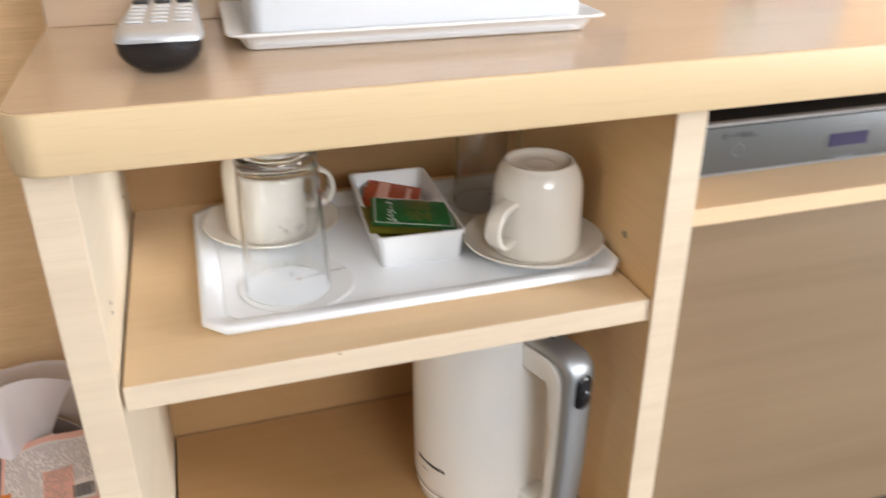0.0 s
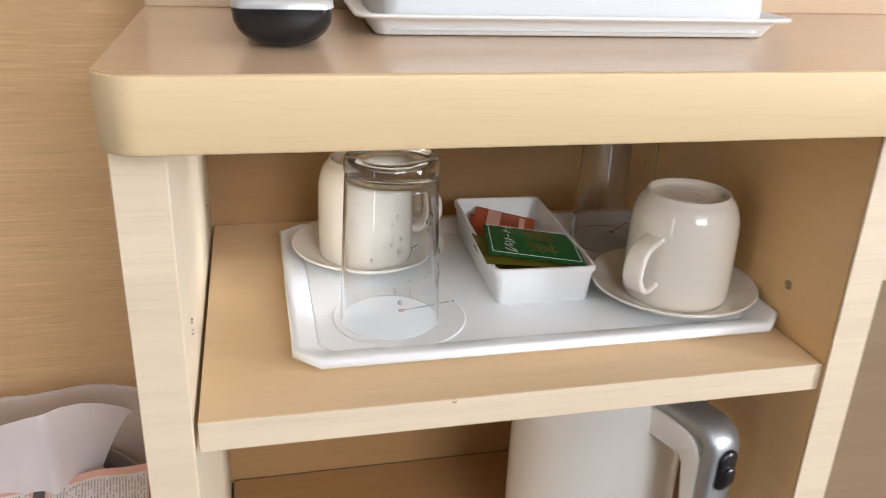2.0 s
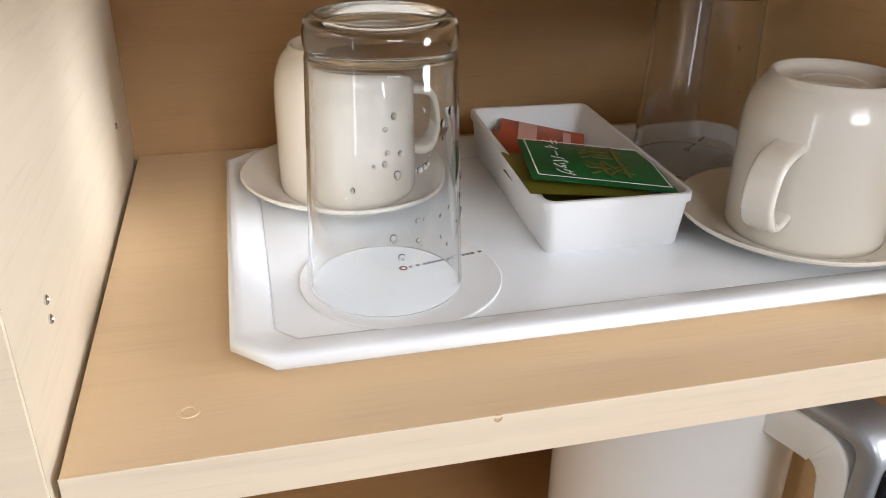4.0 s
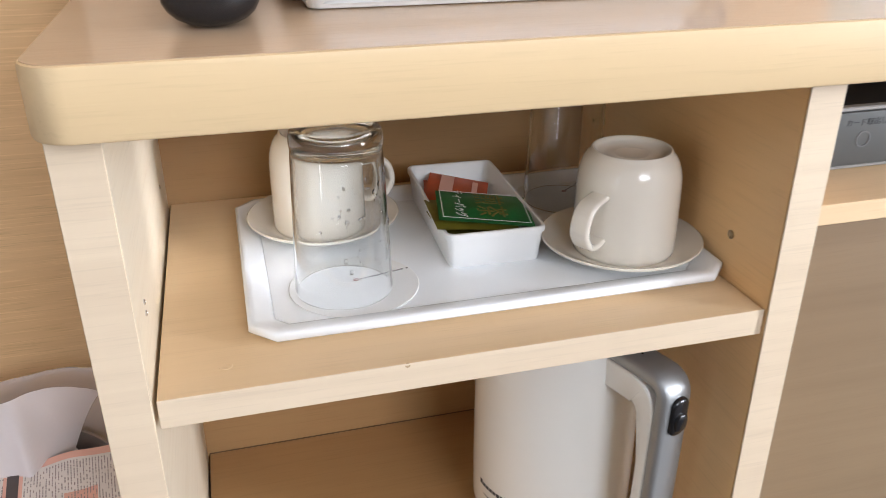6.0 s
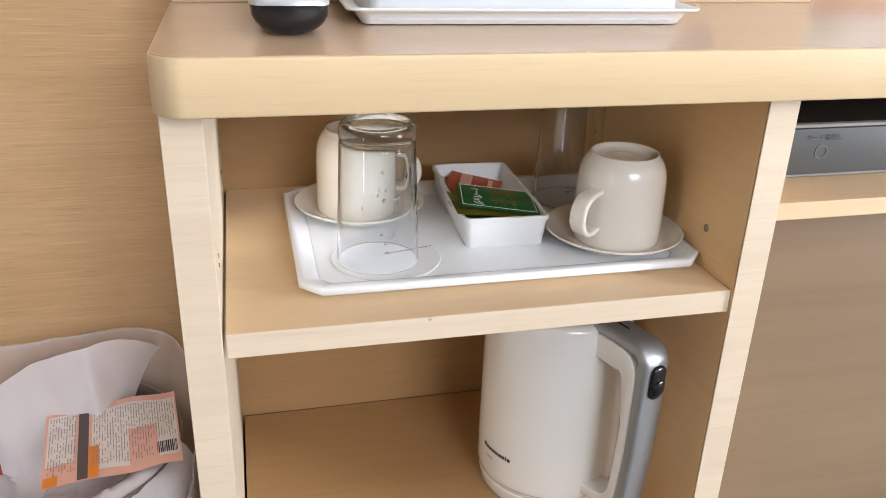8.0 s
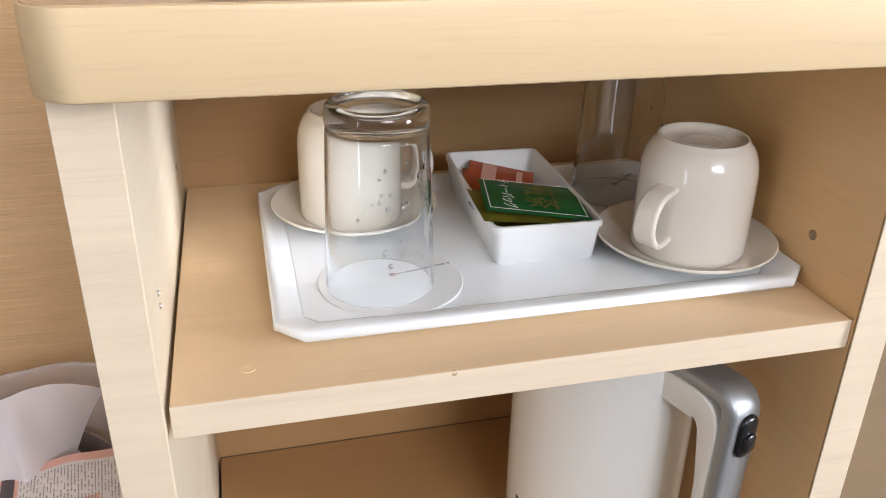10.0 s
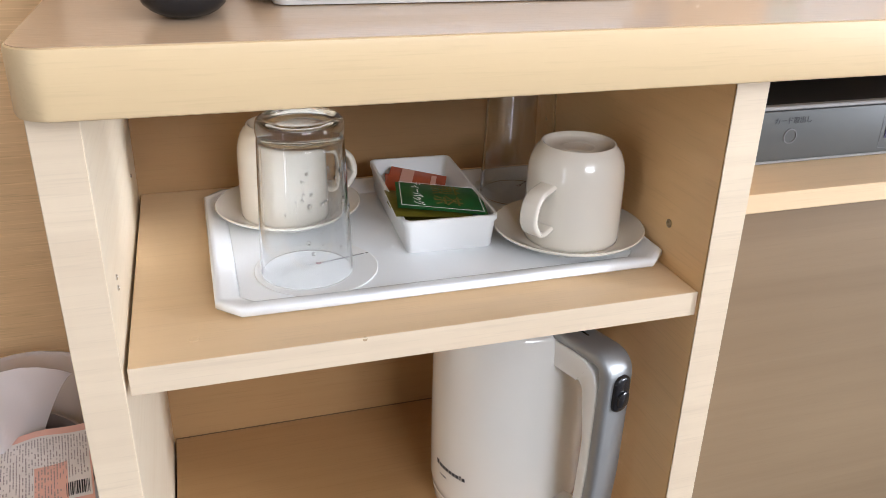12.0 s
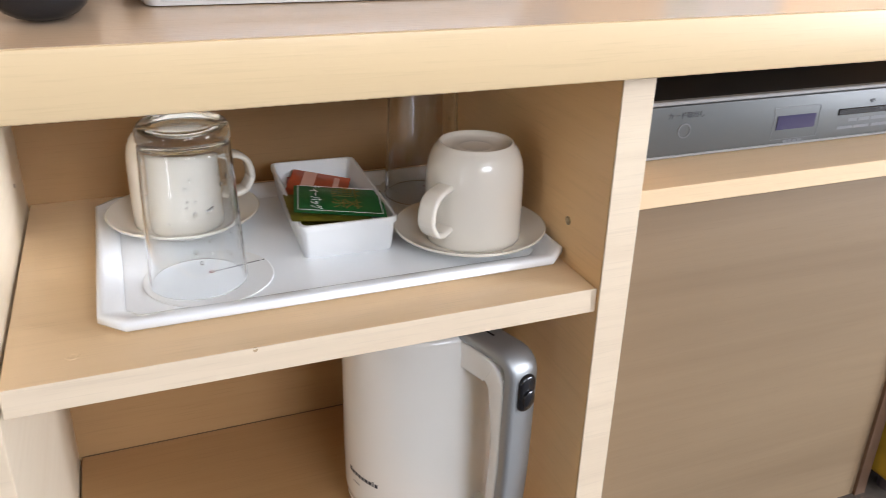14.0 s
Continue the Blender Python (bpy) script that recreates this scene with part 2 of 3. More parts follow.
# Grey tint offsets the doubled light behind this shadowless glass.
M_GLASS = solid_glass("light_dimming_tumbler_glass")
M_GLASS2 = solid_glass("clear_tumbler_glass", tint=(0.975, 0.98, 0.98))
M_WATER = solid_glass("water", 1.33, (0.98, 0.98, 0.98))
M_PANE = clear_wall("window_glass")

# ---- mesh helpers ----


def mesh_of(name, bm, material, smooth=None):
    bmesh.ops.recalc_face_normals(bm, faces=bm.faces)
    me = bpy.data.meshes.new(name)
    bm.to_mesh(me)
    bm.free()
    me.materials.append(material)
    if smooth is not None:
        me.polygons.foreach_set("use_smooth", [True] * len(me.polygons))
        me.set_sharp_from_angle(angle=radians(smooth))
    return me


def part(name, bm, material, parent=None, label="", smooth=None):
    ob = new(name, mesh_of(name, bm, material, smooth))
    ob.parent = parent
    return tagged(ob, label)


def thing(name, m, label, category, group="", kind=""):
    ob = new(name)
    ob.empty_display_size = 0.05
    ob.matrix_world = m
    return tagged(ob, label, category, group, kind)


def box(bm, x0, x1, y0, y1, z0, z1, bevel=0.0, seg=2):
    v = [bm.verts.new((x, y, z)) for z in (z0, z1) for y in (y0, y1) for x in (x0, x1)]
    fs = [bm.faces.new([v[i] for i in q]) for q in ((0, 2, 3, 1), (4, 5, 7, 6), (0, 1, 5, 4), (2, 6, 7, 3), (0, 4, 6, 2), (1, 3, 7, 5))]
    if bevel:
        es = {e for f in fs for e in f.edges}
        bmesh.ops.bevel(bm, geom=list(es), offset=bevel, segments=seg, profile=0.5, affect="EDGES")
    return bm


def cube(x0, x1, y0, y1, z0, z1, bevel=0.0, seg=2):
    return box(bmesh.new(), x0, x1, y0, y1, z0, z1, bevel, seg)


def loft(loops, cap0=True, cap1=True, closed=True, bm=None):
    bm = bm or bmesh.new()
    rows = [[bm.verts.new(p) for p in lp] for lp in loops]
    n = len(rows[0])
    for a, b in zip(rows, rows[1:]):
        for i in range(n if closed else n - 1):
            j = (i + 1) % n
            bm.faces.new((a[i], a[j], b[j], b[i]))
    if cap0:
        bm.faces.new(rows[0][::-1])
    if cap1:
        bm.faces.new(rows[-1])
    return bm


def lathe(profile, segs=64, cap0=True, cap1=True, centre=(0, 0)):
    loops = [[(centre[0] + r * math.cos(2 * math.pi * i / segs), centre[1] + r * math.sin(2 * math.pi * i / segs), z) for i in range(segs)] for r, z in profile]
    return loft(loops, cap0, cap1)


def rounded(x0, x1, y0, y1, r, n=5):
    pts = []
    for cx, cy, a in ((x1 - r, y1 - r, 0), (x0 + r, y1 - r, 90), (x0 + r, y0 + r, 180), (x1 - r, y0 + r, 270)):
        for k in range(n + 1):
            t = radians(a + 90 * k / n)
            pts.append((cx + r * math.cos(t), cy + r * math.sin(t)))
    return pts


def octagon(x0, x1, y0, y1, c):
    return [(x1, y1 - c), (x1 - c, y1), (x0 + c, y1), (x0, y1 - c), (x0, y0 + c), (x0 + c, y0), (x1 - c, y0), (x1, y0 + c)]


def smooth_path(pts, r, n=6):
    """A polyline with its inner corners rounded."""
    out = [Vector(pts[0])]
    for a, b, c in zip(pts, pts[1:], pts[2:]):
        a, b, c = Vector(a), Vector(b), Vector(c)
        p, q = b + (a - b).normalized() * r, b + (c - b).normalized() * r
        for k in range(n + 1):
            t = k / n
            out.append((1 - t) ** 2 * p + 2 * t * (1 - t) * b + t * t * q)
    out.append(Vector(pts[-1]))
    return out


def sweep(path, a, b, w, r=0.003):
    """A rounded bar swept along a path in the x-z plane: a (a number, or one for each point) to b across it in the plane, w wide along y."""
    loops = []
    for i, p in enumerate(path):
        ai = a[i] if isinstance(a, list) else a
        sec = rounded(ai, b, -w / 2, w / 2, min(r, abs(b - ai) / 2.01, w / 2.01), 3)
        d = (path[min(i + 1, len(path) - 1)] - path[max(i - 1, 0)]).normalized()
        nx, nz = -d[1], d[0]
        loops.append([(p[0] + nx * u, v, p[1] + nz * u) for u, v in sec])
    return loft(loops)


def text_mesh(name, words, size, material, parent, m, label=""):
    cu = bpy.data.curves.new(name, "FONT")
    cu.body, cu.size, cu.align_x, cu.align_y, cu.extrude = words, size, "CENTER", "CENTER", 0.0001
    tmp = bpy.data.objects.new(name, cu)
    scene.collection.objects.link(tmp)
    me = bpy.data.meshes.new_from_object(tmp.evaluated_get(bpy.context.evaluated_depsgraph_get()))
    bpy.data.objects.remove(tmp)
    me.materials.clear()
    me.materials.append(material)
    ob = new(name, me)
    ob.parent = parent
    ob.matrix_local = m
    return tagged(ob, label)


def bars(rows, t=0.0002):
    """Flat bars (x0, x1, y0, y1) of print on the x-y plane."""
    bm = bmesh.new()
    for x0, x1, y0, y1 in rows:
        box(bm, x0, x1, y0, y1, 0, t)
    return bm


def placed(ob, m):
    ob.matrix_local = m
    return ob


# ---- the room ----
floor = tagged(part("floor", cube(WEST - 0.1, EAST + 0.1, SOUTH - 0.1, NORTH + 0.1, -0.05, 0), M_CARPET), "brown carpeted hotel room floor", "floor", kind="structure")
ceiling = tagged(part("ceiling", cube(WEST - 0.1, EAST + 0.1, SOUTH - 0.1, NORTH + 0.1, CEIL, CEIL + 0.05), M_CEIL), "plain white papered ceiling", "ceiling", kind="structure")
wall_north = tagged(part("wall_north", cube(WEST - 0.1, EAST + 0.1, NORTH, NORTH + 0.1, 0, CEIL), M_WALL), "wood-panelled wall with horizontal grain behind the desk", "wall", kind="structure")
def window_wall(along, a0, a1, d0, d1, win):
    """A wall along x or y from a0 to a1, d0 to d1 thick, with a window opening."""
    bm = bmesh.new()
    for u0, u1, z0, z1 in ((a0, win[0], 0, CEIL), (win[1], a1, 0, CEIL), (win[0], win[1], 0, win[2]), (win[0], win[1], win[3], CEIL)):
        if along == "x":
            box(bm, u0, u1, d0, d1, z0, z1)
        else:
            box(bm, d0, d1, u0, u1, z0, z1)
    return bm


wall_south = tagged(part("wall_south", window_wall("x", WEST - 0.1, EAST + 0.1, SOUTH - 0.1, SOUTH, WIN_S), M_WALLP), "plain papered wall out of view, darkened to cut bounce, with a window opening", "wall", kind="structure")
wall_east = tagged(part("wall_east", window_wall("y", SOUTH, NORTH, EAST, EAST + 0.1, WIN_E), M_WALLP), "plain papered wall out of view, darkened to cut bounce, with a window opening", "wall", kind="structure")
wall_west = tagged(part("wall_west", window_wall("y", SOUTH, NORTH, WEST - 0.1, WEST, WIN_W), M_WALLP), "plain papered wall out of view, darkened to cut bounce, with an added window", "wall", kind="structure")


def window(name, along, d, win, label):
    w = thing(name, pose(0, 0, 0), label, "window", kind="structure")
    bars_of = [("window_frame", win[0], win[0] + 0.03, win[2], win[3]), ("window_frame", win[1] - 0.03, win[1], win[2], win[3]),
               ("window_frame", win[0] + 0.03, win[1] - 0.03, win[2], win[2] + 0.03), ("window_frame", win[0] + 0.03, win[1] - 0.03, win[3] - 0.03, win[3])]
    if win[1] - win[0] > 0.5:
        m = (win[0] + win[1]) / 2
        bars_of.append(("mullion", m - 0.025, m + 0.025, win[2] + 0.03, win[3] - 0.03))
    for n, u0, u1, z0, z1 in bars_of:
        bm = cube(u0, u1, d - 0.015, d + 0.015, z0, z1) if along == "x" else cube(d - 0.015, d + 0.015, u0, u1, z0, z1)
        part(n, bm, M_FRAME, w)


window("window_1", "x", SOUTH - 0.005, WIN_S, "aluminium framed window with two sashes")
window("window_2", "y", EAST + 0.005, WIN_E, "aluminium framed side window with two sashes")
# Added opening out of view; it only supplies the streak highlights.
window("window_3", "y", WEST - 0.005, WIN_W, "narrow added window that makes upright streak reflections")

# ---- the desk ----
ZT, ZB = 0.710, 0.6718       # tabletop: upper and lower face
YF = -0.036                  # its front face
XL, XR = -0.030, 1.75
desk = thing("desk", pose(0, 0, 0), "pale maple laminate hotel desk with open shelf compartment", "desk")


def top_outline(inset, r=0.022, n=10):
    x0, y0, y1 = XL + inset, YF + inset, NORTH - 0.001
    pts = [(XR, y1), (x0, y1)]
    r -= inset
    for k in range(n + 1):
        t = radians(180 + 90 * k / n)
        pts.append((x0 + r + r * math.cos(t), y0 + r + r * math.sin(t)))
    pts.append((XR, y0))
    return pts


_loops = []
for ins, z in ((0.003, ZB), (0.0009, ZB + 0.0009), (0, ZB + 0.003), (0, ZT - 0.0035), (0.0006, ZT - 0.0010), (0.0018, ZT - 0.0004)):
    _loops.append([(x, y, z) for x, y in top_outline(ins)])
part("tabletop", loft(_loops), M_EDGE, desk, "thick tabletop with a yellow maple edge band", 40)
part("laminate_sheet", loft([[(x, y, z) for x, y in top_outline(0.0017)] for z in (ZT - 0.0003, ZT)]), M_TOP, desk, "pinkish maple laminate sheet")
SIDE = (-0.0285, -0.001)     # left panel
DIV = (0.420, 0.4468)        # divider between compartment and knee space
BACK = 0.323
part("side_panel", cube(SIDE[0], SIDE[1], -0.0025, NORTH - 0.001, 0, ZB), M_CABY, desk)
part("front_edging", cube(SIDE[0], SIDE[1], -0.0044, -0.0034, 0, ZB - 0.0005, 0.0004, 1), M_CABF, desk, "pale maple edging strip")
part("divider_panel", cube(DIV[0], DIV[1], -0.0025, NORTH - 0.001, 0, ZB), M_DIV_WARM, desk)
part("front_edging", cube(DIV[0], DIV[1], -0.0044, -0.0034, 0, ZB - 0.0005, 0.0004, 1), M_CABF, desk, "pale maple edging strip")
part("back_panel", cube(SIDE[1], DIV[0], BACK, NORTH - 0.001, 0, ZB), M_BACK_SHADED, desk)
part("bottom_panel", cube(0.0015, DIV[0], 0.004, BACK - 0.0016, 0.184, 0.204, 0.0008, 1), M_BACK_SHADED, desk)
# Added strip: paints the shadow line where bottom and back meet.
part("seam_strip", cube(0.0015, DIV[0] - 0.001, BACK - 0.0013, BACK - 0.0002, 0.200, 0.2040), M_GAP_SHADE, desk, "dark strip painted as the shaded gap behind the bottom")
part("plinth", cube(SIDE[1], DIV[0], 0.03, 0.045, 0, 0.184), M_CAB, desk)
shelf = part("shelf", cube(0.0015, DIV[0] - 0.0006, 0.0, BACK - 0.002, 0.480, 0.500, 0.0009, 2), M_CAB, desk, "loose pale maple shelf board")
part("shelf_dimple", lathe([(0.0045, 0.4998), (0.0042, 0.5003), (0.0028, 0.5002), (0.002, 0.4999)], 20, centre=(0.043, 0.028)), M_CAB, shelf)
for _x, _y, _z, _s in ((DIV[0], 0.052, 0.5365, -1), (SIDE[1], 0.043, 0.5455, 1), (SIDE[1], 0.043, 0.5375, 1), (SIDE[1], 0.262, 0.540, 1)):
    _pin = part("shelf_pin", lathe([(r * (1.0 if _s < 0 else 0.55), z) for r, z in ((0.0036, 0), (0.0036, 0.0006), (0.0026, 0.0011), (0.0016, 0.0003))], 18), M_BRASS if _s < 0 else M_CHROME, desk, "small metal shelf pin", 40)
    _pin.matrix_local = pose(_x, _y, _z, 0, 90 * _s, 0)
part("front_edging", cube(0.0015, DIV[0] - 0.0006, -0.0008, 0.0, 0.4800, 0.5003, 0.0003, 1), M_CABF, shelf, "pale edging strip with a worn upper edge")
part("edge_chip", lathe([(0.0019, 0.0), (0.0017, 0.0003), (0.0008, 0.0002)], 7), M_CHIP, shelf, "small brown chip in the edge").matrix_local = pose(0.156, -0.0006, 0.4990, 80, 0, 0)
part("upper_shelf", cube(DIV[1], 1.55, 0.001, NORTH - 0.001, 0.561, 0.5765, 0.0008, 1), M_CAB, desk, "shelf under the tabletop holding the card unit")
KNEE = 0.15
part("modesty_panel", cube(DIV[1], 0.988, KNEE, KNEE + 0.02, 0, 0.561), M_KNEE_SHADED, desk, "maple panel darkened to hold the knee-space shade")
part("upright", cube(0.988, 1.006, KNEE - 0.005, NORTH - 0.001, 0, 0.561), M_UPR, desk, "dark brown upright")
YB = 0.213                   # back board standing on the tabletop
part("back_board", cube(-0.0285, 0.603, YB, YB + 0.02, ZT, 1.25, 0.0008, 1), M_TOP, desk, "upright maple laminate board")
part("right_end_panel", cube(1.55, 1.58, -0.0025, NORTH - 0.001, 0, ZB), M_CABY, desk)

# ---- things in the compartment ----
TRAY = thing("serving_tray", pose(0, 0, 0), "white melamine tray with cut corners on the shelf", "tray")
ZF = 0.5055                  # tray floor


def tray_loop(ix, z, iy=None, c=0.0170):
    iy = ix if iy is None else iy
    pts = octagon(0.0595 + ix, 0.4185 - ix, 0.0372 + iy, 0.283 - iy, c - 0.4 * ix)
    return [(x, y, z) for x, y in pts]


part("rim", loft([tray_loop(0.0095, 0.5030), tray_loop(0.0048, 0.5048), tray_loop(0.0012, 0.5060), tray_loop(0, 0.5076), tray_loop(0, 0.5114), tray_loop(0.0008, 0.5126), tray_loop(0.0030, 0.5129, 0.0040),
                  tray_loop(0.0060, 0.5120, 0.0090), tray_loop(0.0160, 0.5072, 0.0200), tray_loop(0.0178, 0.5060, 0.0232), tray_loop(0.0184, 0.5050, 0.0238), tray_loop(0.0095, 0.5030)], False, False), M_TRAY, TRAY, "sloping white rim", 50)
part("floor_panel", loft([tray_loop(0.0115, 0.5003), tray_loop(0.0100, 0.5014), tray_loop(0.0100, 0.5028), tray_loop(0.0180, 0.5046, 0.0234), tray_loop(0.0190, ZF, 0.0244)]), M_TRAY, TRAY, smooth=30)


def tumbler(glass):
    t = thing("tumbler", pose(0, 0, 0), "clear glass tumbler turned upside down on a paper coaster", "glass", "tumblers on the tray")
    outer = [(0.0346, 0.0004), (0.0352, 0.0), (0.0358, 0.0004), (0.0360, 0.0014), (0.0359, 0.0034), (0.0340, 0.0550), (0.0321, 0.1065), (0.0317, 0.1084), (0.0317, 0.1094), (0.0323, 0.1112),
             (0.0325, 0.1140), (0.0324, 0.1175), (0.0316, 0.1209), (0.0296, 0.1230), (0.0268, 0.1236), (0.0243, 0.1224), (0.0220, 0.1209), (0.0120, 0.1202), (0.0010, 0.1200)]
    inner = [(0.0010, 0.1108), (0.0150, 0.1108), (0.0240, 0.1104), (0.0280, 0.1090), (0.0298, 0.1064), (0.0304, 0.1030), (0.0323, 0.0550), (0.0343, 0.0030), (0.0344, 0.0012), (0.0346, 0.0004)]
    bm = lathe(outer, 96, False, True)
    loft([[(r * math.cos(2 * math.pi * i / 96), r * math.sin(2 * math.pi * i / 96), z) for i in range(96)] for r, z in inner], True, False, bm=bm)
    bmesh.ops.remove_doubles(bm, verts=bm.verts, dist=0.00001)
    part("glass_body", bm, glass, t, smooth=70).visible_shadow = False
    return t


def droplets(seed, parent, n=30):
    rnd = random.Random(seed)
    bm = bmesh.new()
    for _ in range(n):
        z = rnd.uniform(0.028, 0.095)
        a = radians(rnd.gauss(-50, 34))
        r = 0.0358 - 0.0040 * (z - 0.004) / 0.1005
        s = rnd.choice((0.0004, 0.0006, 0.0008, 0.0011, 0.0016))
        m = Matrix.Rotation(a, 4, "Z") @ Matrix.Translation((r + 0.0001, 0, z)) @ Matrix.Diagonal((s * 0.55, s, s * rnd.uniform(1.0, 1.5), 1))
        bmesh.ops.create_icosphere(bm, subdivisions=2, radius=1, matrix=m)
    return tagged(part("water_beading", bm, M_WATER, parent, "clear water droplets", 80), kind="stuff")


def coaster():
    c = thing("coaster", pose(0, 0, 0), "round white paper coaster printed with small lettering", "coaster", "coasters on the tray")
    part("disc", lathe([(0.048, 0), (0.0485, 0.0003), (0.0485, 0.0010), (0.048, 0.0013), (0.040, 0.0013)], 72), M_PAPER, c)
    rnd = random.Random(4)
    row, x = [], 0.0072
    while x < 0.0465:
        w = rnd.uniform(0.0012, 0.0022)
        row.append((x, x + w, 0.0054, 0.0070))
        x += w + 0.0007 + (0.0016 if rnd.random() < 0.16 else 0)
    placed(part("lettering", bars(row), M_INKG, c, "small dark lettering"), pose(0, 0, 0.0013))
    placed(part("emblem", lathe([(0.0021, 0), (0.0021, 0.0002), (0.0013, 0.0002), (0.0013, 0.0)], 20, False, False), M_EMBLEM, c, "small red ring emblem"), pose(0.0040, 0.0062, 0.0013))
    return c


C1 = coaster()
C1.matrix_world = pose(0.1395, 0.1045, ZF, 0, 0, 12)
T1 = tumbler(M_GLASS)
T1.matrix_world = pose(0.1318, 0.1020, ZF + 0.0014)
droplets(11, T1, 60)
C2 = copy_thing(C1, pose(0.366, 0.232, ZF, 0, 0, 40))
T2 = tumbler(M_GLASS2)
T2.matrix_world = pose(0.355, 0.221, ZF + 0.0014, 0, 0, 70)
droplets(5, T2, 14)


def saucer():
    s = thing("saucer", pose(0, 0, 0), "white porcelain saucer under an upturned cup", "saucer", "saucers on the tray")
    part("plate", lathe([(0.012, 0.0022), (0.0385, 0.0024), (0.050, 0.0065), (0.0625, 0.0128), (0.0642, 0.0142), (0.0645, 0.0152), (0.0636, 0.0158), (0.062, 0.0153),
                         (0.050, 0.0090), (0.043, 0.0062), (0.036, 0.0052), (0.012, 0.0050)], 80), M_PORC, s, smooth=50)
    part("foot_ring", lathe([(0.0340, 0.0024), (0.0344, 0.0004), (0.0352, 0.0), (0.0366, 0.0), (0.0374, 0.0005), (0.0380, 0.0024)], 80, False, False), M_PORC, s, smooth=50)
    return s


def teacup():
    c = thing("teacup", pose(0, 0, 0), "white porcelain cup standing upside down on its saucer", "cup", "cups on the tray")
    part("body", lathe([(0.0372, 0.004), (0.0378, 0.0006), (0.0390, 0.0), (0.0402, 0.0008), (0.0405, 0.004), (0.0406, 0.020), (0.0405, 0.045), (0.0402, 0.058), (0.0395, 0.0645), (0.0380, 0.0705), (0.0356, 0.0760), (0.0330, 0.0795), (0.0316, 0.0808),
                        (0.0310, 0.0826), (0.0302, 0.0833), (0.0290, 0.0829), (0.0281, 0.0808), (0.0262, 0.0787), (0.0140, 0.0783), (0.0132, 0.0785), (0.0124, 0.0783)], 80, False, True), M_PORC, c, smooth=60)
    path = smooth_path([(0.0362, 0.0200), (0.0510, 0.0150), (0.0620, 0.0235), (0.0640, 0.0370), (0.0575, 0.0510), (0.0362, 0.0545)], 0.0085, 6)
    part("handle", sweep(path, -0.0026, 0.0026, 0.0165, 0.0024), M_PORC, c, smooth=60)
    return c


S1 = saucer()
S1.matrix_world = pose(0.3565, 0.1060, ZF)
K1 = teacup()
K1.matrix_world = pose(0.3590, 0.1055, ZF + 0.0052, 0, 0, -149)
S2 = copy_thing(S1, pose(0.1325, 0.2165, ZF))
K2 = copy_thing(K1, pose(0.1310, 0.2165, ZF + 0.0052, 0, 0, 10))

def placed_bars(rows, z):
    bm = bmesh.new()
    for x0, x1, y0, y1 in rows:
        box(bm, x0, x1, y0, y1, z, z + 0.0002)
    return bm


# the two-part box of tea packets
TEA = thing("tea_caddy", pose(0.2520, 0.1080, ZF, 0, 0, -2.2), "white plastic two-compartment box holding tea packets", "box")
_l = []
for ins, z in ((0.0050, 0.0), (0.0040, 0.0012), (0.0015, 0.0252), (0.0, 0.0256), (0.0, 0.0296), (0.0006, 0.0303), (0.0024, 0.0303), (0.0030, 0.0296), (0.0060, 0.0030), (0.0072, 0.0018)):
    _l.append([(x, y, z) for x, y in rounded(-0.0405 + ins, 0.0405 - ins, ins - 0.002, 0.160 - ins, 0.007 - ins * 0.5, 4)])
part("box_body", loft(_l), M_TEABOX, TEA, smooth=40)
part("partition", cube(-0.0355, 0.0355, 0.076, 0.0780, 0.0025, 0.0268, 0.0007, 1), M_TEABOX, TEA)


def packet(name, m, material, w, h, label, bulge=0.0022):
    p = thing(name, m, label, "tea packet", "tea packets")
    n = 10
    bm = bmesh.new()
    for side in (1, -1):
        g = [[bm.verts.new((w * (i / n - 0.5), h * (j / n - 0.5), side * bulge * (math.sin(math.pi * min(max((i / n - 0.08) / 0.84, 0), 1)) * math.sin(math.pi * min(max((j / n - 0.08) / 0.84, 0), 1))) ** 0.6 + side * 0.0002))
              for i in range(n + 1)] for j in range(n + 1)]
        for j in range(n):
            for i in range(n):
                bm.faces.new((g[j][i], g[j][i + 1], g[j + 1][i + 1], g[j + 1][i]))
    part("sachet", bm, material, p, smooth=80)
    return p


_base = pose(0.2520, 0.1080, ZF, 0, 0, -2.2)
packet("tea_packet", _base @ pose(-0.004, 0.042, 0.0065, 4, -3, 3), M_OLIVE, 0.062, 0.066, "olive gold foil tea packet at the bottom of the box")
packet("tea_packet", _base @ pose(-0.005, 0.046, 0.0150, 4, 3, 5), M_OLIVE, 0.064, 0.064, "olive gold foil tea packet lying under a green one")
packet("tea_packet", pose(0.2430, 0.1470, 0.5340, -2, 5, -5), M_OLIVE, 0.066, 0.066, "olive gold foil tea packet sticking out under a green one")
GP = packet("tea_packet", pose(0.2540, 0.1480, 0.5380, -2, 6, -12), M_GREEN, 0.0755, 0.067, "green foil green-tea packet with white border and gold characters")
_fr = bars([(-0.0348, 0.0348, -0.0305, -0.0298), (-0.0348, 0.0348, 0.0298, 0.0305), (-0.0348, -0.0341, -0.0298, 0.0298), (0.0341, 0.0348, -0.0298, 0.0298)])
placed(part("printed_border", _fr, M_PAPER, GP, "thin white printed border"), pose(0, 0, 0.0017))
text_mesh("printed_word", "ティーバッグ", 0.0102, M_PAPER, GP, pose(-0.0205, 0.001, 0.0026, 0, 0, -90), "white printed word")
for _c, _y in (("煎", 0.0145), ("茶", -0.0125)):
    text_mesh("printed_character", _c, 0.0265, M_GOLD, GP, pose(0.0035, _y, 0.0026, 0, 0, -90), "dull gold printed character")
